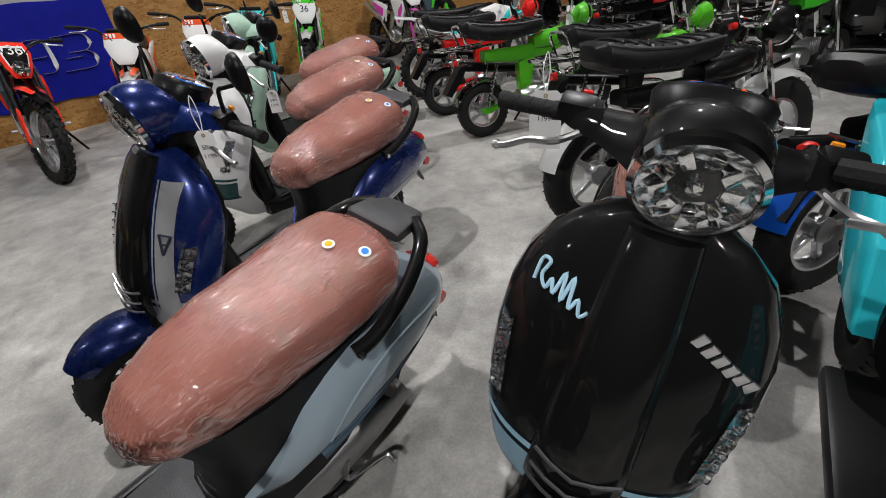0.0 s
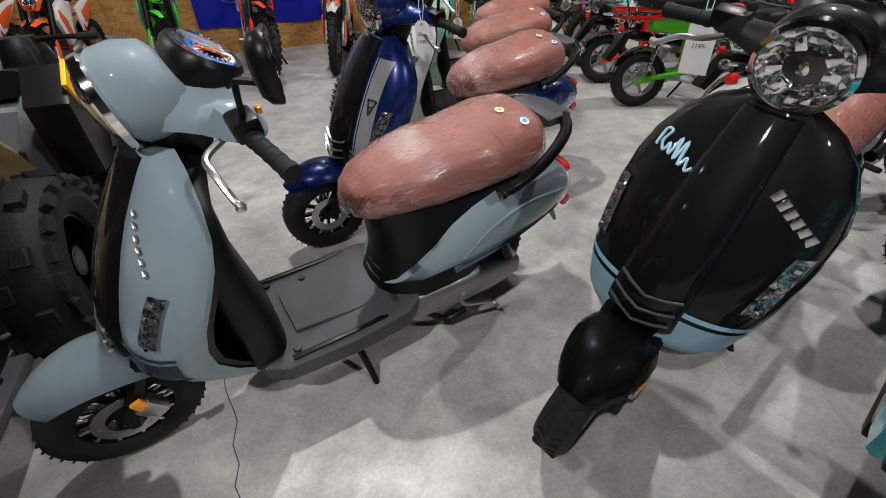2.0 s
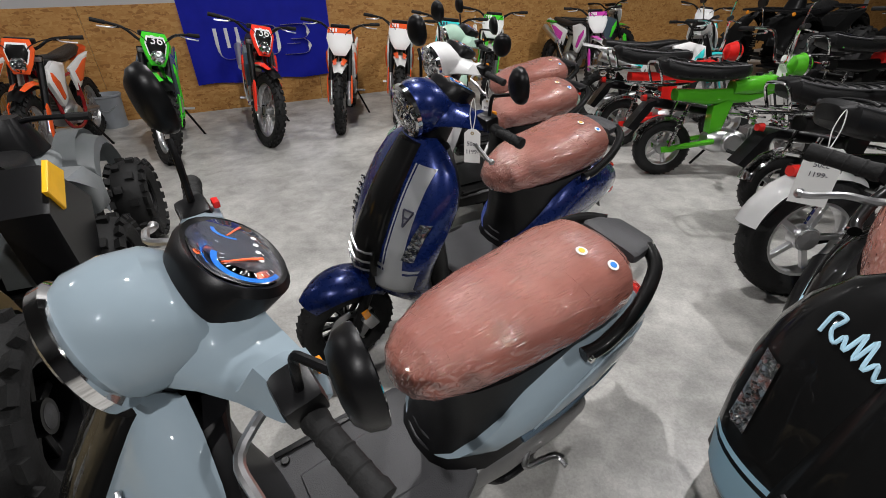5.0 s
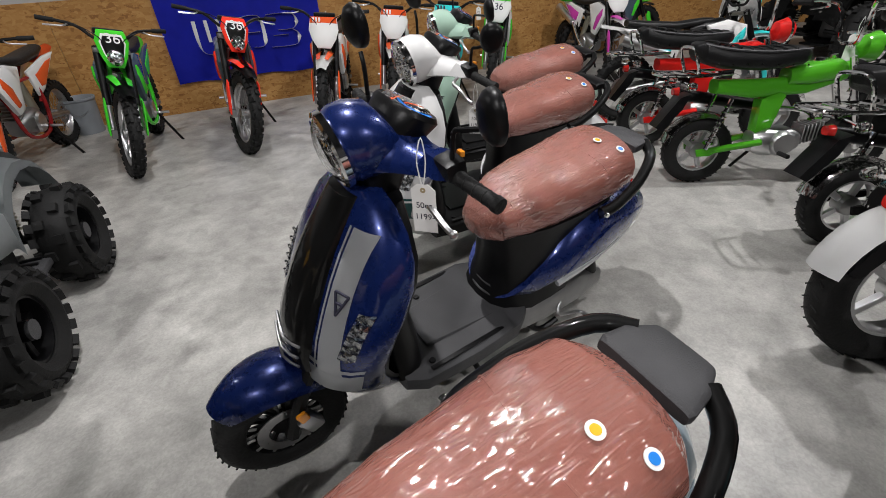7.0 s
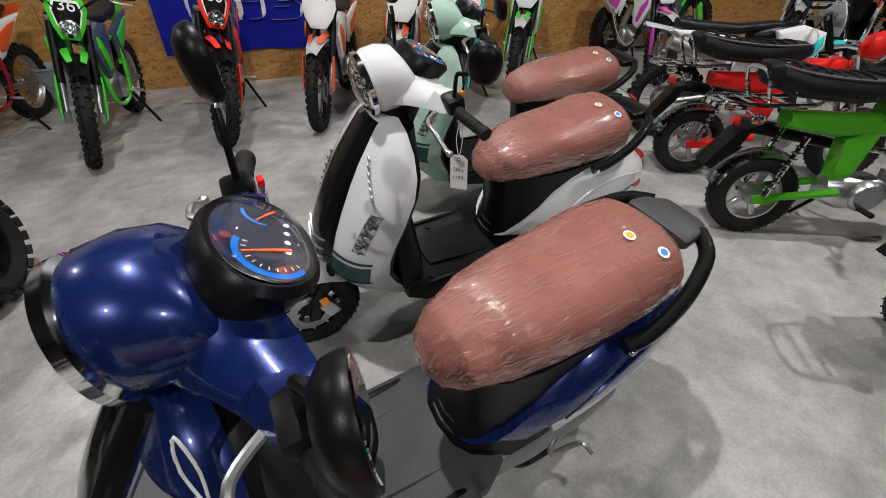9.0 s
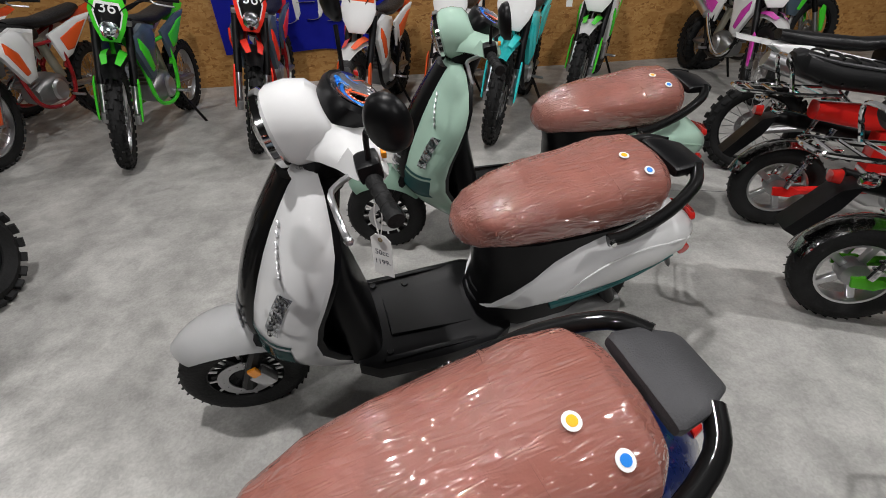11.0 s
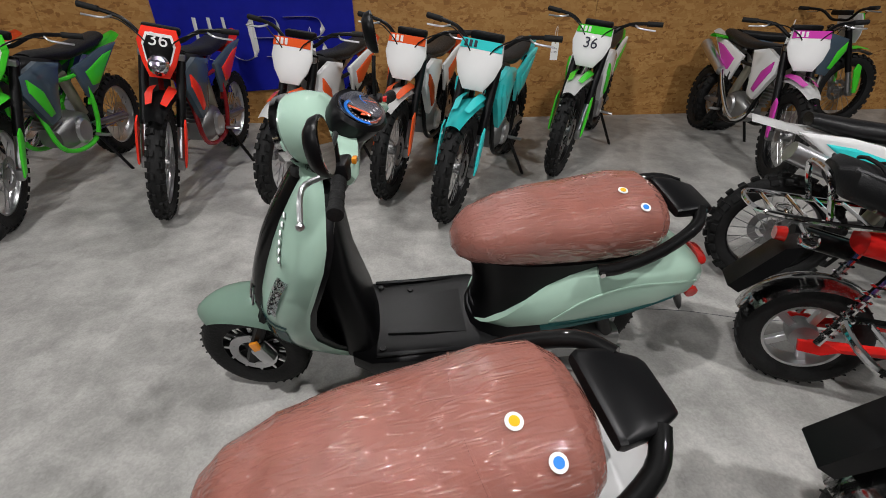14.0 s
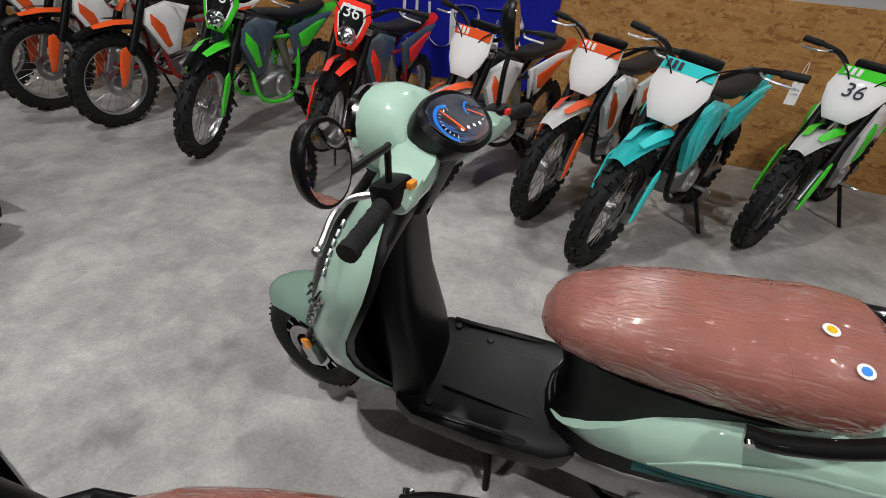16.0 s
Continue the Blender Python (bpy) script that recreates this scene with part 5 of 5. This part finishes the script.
    # solid dark discs stand in for the shade inside the piercings
    for i in range(6):
        u = (i + 0.6) / 6.4
        part("hole", turned([(0, 0), (0.013 * k, 0), (0.013 * k, 0.002), (0, 0.002)], 12, c=((-0.08 - 0.38 * u) * k, 0.177 * k, (0.445 + 0.07 * u) * k), closed=False), "ink", sh)
    part("header", tube(P((0.2, 0.03, 0.36), (0.26, 0.08, 0.34), (0.2, 0.11, 0.4), (-0.02, 0.115, 0.43)), 0.014 * k, 8), "chrome", t)
    part("crankcase", loft([ring(0.12 * k, 0.25 * k, 0.06 * k, 0.05 * k, p=3), ring(0.06 * k, 0.25 * k, 0.10 * k, 0.08 * k, p=3), ring(-0.08 * k, 0.25 * k, 0.10 * k, 0.085 * k, p=3), ring(-0.15 * k, 0.25 * k, 0.06 * k, 0.06 * k, p=3)]), "alloy", t, "polished alloy crankcase")
    part("side_cover", turned([(0, -0.12 * k), (0.06 * k, -0.12 * k), (0.075 * k, -0.1 * k), (0.075 * k, 0.1 * k), (0.06 * k, 0.12 * k), (0, 0.12 * k)], 24, c=(0.0, 0, 0.25 * k), closed=False), "alloy", t)
    for i in range(6):
        part("cylinder_fin", box(((0.13 + 0.02 * i) * k, 0, (0.29 + 0.004 * i) * k), (0.008 * k, 0.12 * k, 0.11 * k), 0.002, None, None, 1), "cast", t)
    part("headlight", turned([(0.0, 0.06 * k), (0.05 * k, 0.05 * k), (0.075 * k, 0.02 * k), (0.08 * k, 0), (0.06 * k, -0.06 * k), (0.0, -0.09 * k)], 24, c=(0.4 * k, 0, 0.76 * k), axis="x", closed=False), tank_col or col, t, "round headlight shell", m=S)
    part("headlight_ring", turned([(0.082 * k, 0.0), (0.086 * k, 0.012), (0.078 * k, 0.02), (0.076 * k, 0.005)], 24, c=(0.4 * k, 0, 0.76 * k), axis="x"), "chrome", t, m=S)
    part("side_stand", tube(P((-0.05, 0.1, 0.18), (-0.1, 0.22, 0.0 + 0.02)), 0.01 * k, 6), "black_plastic", t)
    return t


trail_bike("green retro minibike with black studded seat and chrome rack", 2.61, 2.51, -26, "trail_green", 1.05)
trail_bike("red retro minibike with black studded seat and chrome rack", 2.83, 3.2, -26, "red", 1.05)
trail_bike("black retro minibike with black studded seat and chrome rack", 2.62, 1.61, -26, "gloss_black", 1.05, tank_col="trail_green")
trail_bike("black motorcycle with white rear mudguard", 1.94, 1.05, -24, "gloss_black", 1.12, fender="white", rack=False, big=0.27)
trail_bike("black motorcycle with bright blue rear mudguard", 2.03, 0.14, -24, "gloss_black", 1.12, fender="bright_blue", rack=False, big=0.25)
dirt_bike("white and turquoise motocross bike beside the minibikes", 4.23, 3.37, -22, "cyan", "white", 0.92, 5, tail="white", group="bikes in the showroom")
trail_bike("red retro minibike deeper in the showroom", 4.65, 2.58, -20, "gloss_black", 1.1, tank_col="red")
trail_bike("black retro minibike deeper in the showroom", 4.35, 1.21, -20, "gloss_black", 1.1, tank_col="green")
dirt_bike("white pit bike near the far wall", 6.0, 5.23, 215, "white", "white", 0.9, 5, group="bikes in the showroom")


# ---- quad bikes ----
def quad(label, x, y, heading, col, wheelbase=1.25, track=0.86, r=0.31, k=1.0, rack=True, flap=False):
    """x, y: the ground point midway between the axles."""
    t = thing("quad_bike", label, "quad bike", "quad bikes", m=pose(x, y, 0, 0, 0, heading))
    hb, ht = wheelbase / 2, track / 2
    for cx in (hb, -hb):
        for s in (-1, 1):
            o = part("wheel", tyre(r, 0.24 * k, 20, 36, 0.55), "rubber", t, "chunky off-road quad tyre", Matrix.Translation((cx, (ht + 0.02) * s, r)))
            part("rim", mag(r * 0.56, 0.15 * k, 8, 0.03), "black_plastic", o)
            part("hub_cap", turned([(0, 0), (0.05 * k, 0), (0.04 * k, 0.03), (0, 0.035)], 14, c=(0, 0.03 if s > 0 else -0.065, 0), closed=False), "grey_plastic", o)
            part("axle_arm", tube([(cx, 0.12 * s, r + 0.02), (cx, (ht - 0.12) * s, r)], 0.025, 8), "black_plastic", t)
            part("shock", tube([(cx * 0.97, (ht - 0.2) * s, r + 0.02), (cx * 0.9, 0.2 * s, r + 0.38 * k)], 0.018, 8), "black_plastic", t)
            bm = bmesh.new()
            for i in range(9):
                u = 0.2 + 0.07 * i
                turned([(0.022, -0.006), (0.034, 0), (0.022, 0.006)], 10, bm, (cx * (0.97 - 0.07 * u), (ht - 0.2 + (0.4 - ht) * u) * s, r + 0.02 + 0.36 * k * u), "z")
            part("spring", bm, "spring", t)
            # flared mudguard arching over the wheel
            rows = []
            for i in range(11):
                a = radians(8 + 164 * i / 10)
                R = r + 0.1 * k
                xx = cx + math.cos(a) * R * 1.05
                zz = r + 0.05 + math.sin(a) * R
                rows.append([(xx, s * (0.16 * k), zz + 0.08), (xx, s * (0.28 * k), zz + 0.075), (xx, s * (ht - 0.14), zz + 0.05), (xx, s * (ht - 0.06), zz + 0.02), (xx, s * (ht - 0.045), zz - 0.02)])
            bm = loft(rows, close=False, cap=False)
            bmesh.ops.solidify(bm, geom=bm.faces[:], thickness=0.008)
            part("mudguard", bm, col, t)
    body = part("side_body", loft([ring(-hb * 0.95, 0.62 * k, 0.2 * k, 0.12 * k, p=4), ring(-hb * 0.5, 0.62 * k, 0.24 * k, 0.15 * k, p=4), ring(0.0, 0.6 * k, 0.17 * k, 0.16 * k, p=4), ring(hb * 0.5, 0.66 * k, 0.22 * k, 0.15 * k, p=4), ring(hb * 1.05, 0.64 * k, 0.2 * k, 0.12 * k, p=4), ring(hb * 1.3, 0.58 * k, 0.12 * k, 0.07 * k, p=4)]), col, t)
    for s in (-1, 1):
        part("side_cover", slab([(-hb * 1.0, 0.84 * k), (-hb * 0.3, 0.80 * k), (hb * 0.12, 0.66 * k), (hb * 0.08, 0.48 * k), (-hb * 0.2, 0.50 * k), (-hb * 0.42, 0.52 * k), (-hb * 0.55, 0.68 * k), (-hb * 0.7, 0.76 * k)], 0.2 * s, (ht - 0.02) * s, 0.05, bulge=0.03), col, t, "moulded plastic side cover")
        part("lower_flap", slab([(hb * 0.1, 0.52 * k), (-hb * 0.46, 0.54 * k), (-hb * 0.46, 0.26), (hb * 0.0, 0.24)], 0.16 * s, (ht - 0.06) * s, 0.02), "black_plastic", t)
        fb = part("foot_board", box((0.0, (ht - 0.12) * s, 0.24), (wheelbase * 0.42, 0.22, 0.035), 0.01), "grey_plastic", t, "ribbed footboard")
        for i in range(7):
            part("tread_bar", box((-0.16 + 0.055 * i, (ht - 0.12) * s, 0.262), (0.018, 0.15, 0.014), 0.003), "black_plastic", fb)
        part("handlebar", tube([(hb * 0.45, 0, 0.95 * k), (hb * 0.42, 0.12 * s, 1.0 * k), (hb * 0.3, 0.36 * s, 1.0 * k)], 0.013, 8), "black_plastic", t)
        part("grip", tube([(hb * 0.33, 0.29 * s, 1.0 * k), (hb * 0.28, 0.39 * s, 1.0 * k)], 0.02, 8), "rubber", t)
    part("engine", box((0, 0, 0.36), (0.5, 0.28, 0.28), 0.05), "cast", t)
    part("skid_plate", box((0, 0, 0.19), (wheelbase * 0.9, 0.3, 0.03), 0.01), "black_plastic", t)
    part("seat", loft([ring(hb * 0.25, 0.8 * k, 0.09, 0.05, p=3), ring(0, 0.8 * k, 0.13, 0.07, p=3), ring(-hb * 0.45, 0.82 * k, 0.16, 0.075, p=3), ring(-hb * 0.8, 0.87 * k, 0.15, 0.06, p=3)]), "seat_black", t, "black padded seat")
    part("pod", loft([ringz(0.8 * k, hb * 0.55, 0.14, 0.13), ringz(0.95 * k, hb * 0.5, 0.1, 0.1), ringz(1.02 * k, hb * 0.47, 0.06, 0.08)]), "black_plastic", t)
    if rack:
        for cx, q in ((-hb, -1), (hb, 1)):
            z = 0.86 * k
            rk = part("rack", tube([(cx - 0.24, 0.34, z), (cx + 0.22, 0.36, z), (cx + 0.26, 0.3, z), (cx + 0.26, -0.3, z), (cx + 0.22, -0.36, z), (cx - 0.24, -0.34, z), (cx - 0.27, -0.28, z), (cx - 0.27, 0.28, z), (cx - 0.24, 0.34, z)], 0.014, 8, k=3), "black_plastic", t, "black tubular rack")
            for i in range(5):
                part("rack_bar", tube([(cx - 0.25, -0.24 + 0.12 * i, z), (cx + 0.25, -0.24 + 0.12 * i, z)], 0.009, 6), "black_plastic", rk)
            for s in (-1, 1):
                part("rack_leg", tube([(cx, 0.3 * s, z), (cx, 0.24 * s, z - 0.14)], 0.012, 6), "black_plastic", rk)
                part("reflector", turned([(0, 0), (0.025, 0), (0.02, 0.008), (0, 0.01)], 12, c=(cx + 0.27 * q, 0.3 * s, z - 0.03), axis="x", closed=False), "red_lens" if q < 0 else "amber", t)
    if flap:
        for s in (-1, 1):
            f = part("rear_guard", slab([(-hb - 0.42, 0.42), (-hb - 0.46, 0.74), (-hb - 0.3, 0.86), (-hb + 0.0, 0.62), (-hb - 0.2, 0.4)], (ht - 0.1) * s, (ht + 0.05) * s, 0.02), "black_plastic", t)
            part("yellow_tip", slab([(-hb - 0.42, 0.80), (-hb - 0.3, 0.875), (-hb - 0.2, 0.80), (-hb - 0.34, 0.70)], (ht + 0.045) * s, (ht + 0.062) * s, 0.003), "yellow", f, "yellow corner tip")
    return t


tan = quad("tan utility quad bike with black racks and knobbly tyres", -1.60, 0.72, 270, "tan", 1.28, 0.94, 0.32, 0.98)
lab = part("label", box((0, 0, 0), (0.1, 0.004, 0.12), 0.001), "paper", tan, "white printed data label", Matrix.Translation((-0.1, 0.478, 0.63)))
part("label_band", box((0, 0.003, 0.045), (0.098, 0.003, 0.018), 0.0005), "tan", lab)
for i in range(7):
    part("print_line", box((0.004 * (i % 2), 0.003, 0.024 - 0.012 * i), (0.08 - 0.01 * (i % 3), 0.002, 0.003), 0), "ink", lab)


def cargo_bag():
    t = thing("cargo_bag", "black fabric cargo bag strapped on the quad rack", "bag", m=pose(-1.70, 1.36, 0.858))
    part("body", loft([ringz(0.0, 0, 0.36, 0.24, 24, 5), ringz(0.05, 0, 0.39, 0.27, 24, 5), ringz(0.26, 0, 0.39, 0.27, 24, 5), ringz(0.36, 0, 0.34, 0.22, 24, 4), ringz(0.38, 0, 0.28, 0.17, 24, 4)]), "fabric_black", t)
    for s in (-1, 1):
        part("pocket", loft([ring(0.39, 0.14, 0.13, 0.09, p=5, y=0.0), ring(0.43, 0.14, 0.12, 0.08, p=5, y=0.0)] if s > 0 else [ring(-0.43, 0.14, 0.12, 0.08, p=5), ring(-0.39, 0.14, 0.13, 0.09, p=5)]), "fabric_black", t)
    part("zip", tube([(0.41, -0.12, 0.235), (0.42, 0, 0.24), (0.41, 0.12, 0.235)], 0.006, 6), "grey_plastic", t)
    for y in (-0.16, 0.16):
        part("strap", tube([(0.405, y, 0.02), (0.405, y, 0.26), (0.3, y * 0.9, 0.385), (0, y * 0.9, 0.39)], 0.016, 6, flat=0.3), "black_plastic", t)


cargo_bag()
quad("grey sport quad bike with yellow-tipped black guards", -1.42, 2.77, 90, "atv_grey", 0.86, 0.72, 0.25, 0.84, rack=False, flap=True)

for qx, qy, qh in ((6.4, 0.9, 200), (6.84, 2.68, 190), (7.34, 4.54, 185), (6.2, -0.9, 195)):
    quad("black utility quad bike at the back of the showroom", qx, qy, qh, "gloss_black", 1.3, 0.96, 0.34, 1.08)


# ---- sport scooter with chequered panel ----
def sport_scooter():
    t = thing("sport_scooter", "black and teal sport scooter with white chequered decal", "scooter", m=pose(1.12, -0.27, 0, 0, 0, 196))
    for cx in (0.62, -0.62):
        o = part("wheel", tyre(0.23, 0.12), "rubber", t, "black road tyre", Matrix.Translation((cx, 0, 0.23)))
        part("rim", mag(0.15, 0.08, 6, 0.02), "black_plastic", o)
    part("front_mudguard", loft([ring(0.86, 0.40, 0.03, 0.02), ring(0.8, 0.45, 0.08, 0.04), ring(0.62, 0.49, 0.09, 0.045), ring(0.46, 0.46, 0.07, 0.03)]), "black_plastic", t)
    part("front_panel", loft([ringz(0.3, 0.40, 0.08, 0.12, p=2.6), ringz(0.5, 0.43, 0.13, 0.18, p=2.6), ringz(0.68, 0.40, 0.14, 0.19, p=2.6), ringz(0.82, 0.34, 0.11, 0.15, p=2.6), ringz(0.92, 0.28, 0.07, 0.09, p=2.6)]), "black_plastic", t)
    for s in (-1, 1):
        pn = part("side_wing", slab([(0.52, 0.42), (0.56, 0.55), (0.50, 0.74), (0.38, 0.88), (0.30, 0.84), (0.36, 0.62), (0.42, 0.45)], 0.13 * s, 0.185 * s, 0.01, bulge=0.02), "teal", t, "teal side panel")
        for i in range(4):
            for j in range(5):
                if (i + j) % 2 == 0:
                    part("check", box((0.405 + 0.026 * i, 0.202 * s, 0.56 + 0.028 * j), (0.025, 0.006, 0.027), 0.0008), "white", pn)
        for j in range(4):
            part("decal_block", box((0.40 - 0.01 * j, 0.2 * s, 0.74 + 0.032 * j), (0.03, 0.006, 0.022), 0.001), "white", pn)
        part("vent", box((0.6, 0.16 * s, 0.62), (0.05, 0.03, 0.22), 0.012, rot=Matrix.Rotation(-0.3, 4, "Y")), "black_plastic", t)
        part("handlebar", tube([(0.26, 0, 0.98), (0.24, 0.15 * s, 1.0), (0.18, 0.36 * s, 1.0)], 0.013), "black_plastic", t)
        part("grip", tube([(0.2, 0.27 * s, 1.0), (0.17, 0.39 * s, 1.0)], 0.019), "rubber", t)
        part("lever", tube([(0.26, 0.2 * s, 0.99), (0.3, 0.25 * s, 0.98), (0.26, 0.37 * s, 0.96)], 0.007, 6), "alloy", t)
        part("indicator", loft([ring(0.60, 0.74, 0.03, 0.02, y=0.11 * s), ring(0.56, 0.75, 0.045, 0.03, y=0.13 * s), ring(0.50, 0.76, 0.03, 0.02, y=0.15 * s)]), "reflector", t, "clear indicator")
        part("rear_panel", slab([(-0.2, 0.42), (-0.3, 0.62), (-0.6, 0.74), (-0.95, 0.8), (-0.8, 0.62), (-0.45, 0.4)], 0.1 * s, 0.17 * s, 0.01, bulge=0.02), "teal", t)
        part("fork_leg", tube([(0.61, 0.08 * s, 0.23), (0.45, 0.07 * s, 0.6)], 0.022), "black_plastic", t)
    part("headlight", loft([ring(0.56, 0.70, 0.05, 0.04), ring(0.53, 0.72, 0.09, 0.06), ring(0.46, 0.74, 0.1, 0.06)]), "reflector", t)
    part("footboard", box((0.03, 0, 0.26), (0.5, 0.36, 0.06), 0.02), "black_plastic", t)
    part("rear_body", loft([ring(-0.2, 0.46, 0.12, 0.16, 20), ring(-0.5, 0.55, 0.14, 0.16), ring(-0.85, 0.7, 0.08, 0.08)]), "black_plastic", t)
    part("seat", loft([ring(-0.15, 0.72, 0.06, 0.04), ring(-0.3, 0.75, 0.13, 0.06, p=3), ring(-0.55, 0.8, 0.14, 0.07, p=3), ring(-0.9, 0.86, 0.08, 0.04, p=3)]), "seat_black", t)


sport_scooter()


def bucket():
    t = thing("bucket", "grey plastic bucket standing by the wall", "bucket", m=pose(-1.68, 6.42, 0))
    part("shell", turned([(0, 0.0), (0.125, 0.0), (0.15, 0.33), (0.16, 0.34), (0.16, 0.36), (0.152, 0.36), (0.146, 0.34), (0.12, 0.01), (0, 0.01)], 28, axis="z", closed=False), "bucket", t)
    part("handle", tube([(0.155, 0, 0.33), (0.1, -0.1, 0.25), (0, -0.16, 0.2), (-0.1, -0.1, 0.25), (-0.155, 0, 0.33)], 0.003, 5), "steel", t)


bucket()
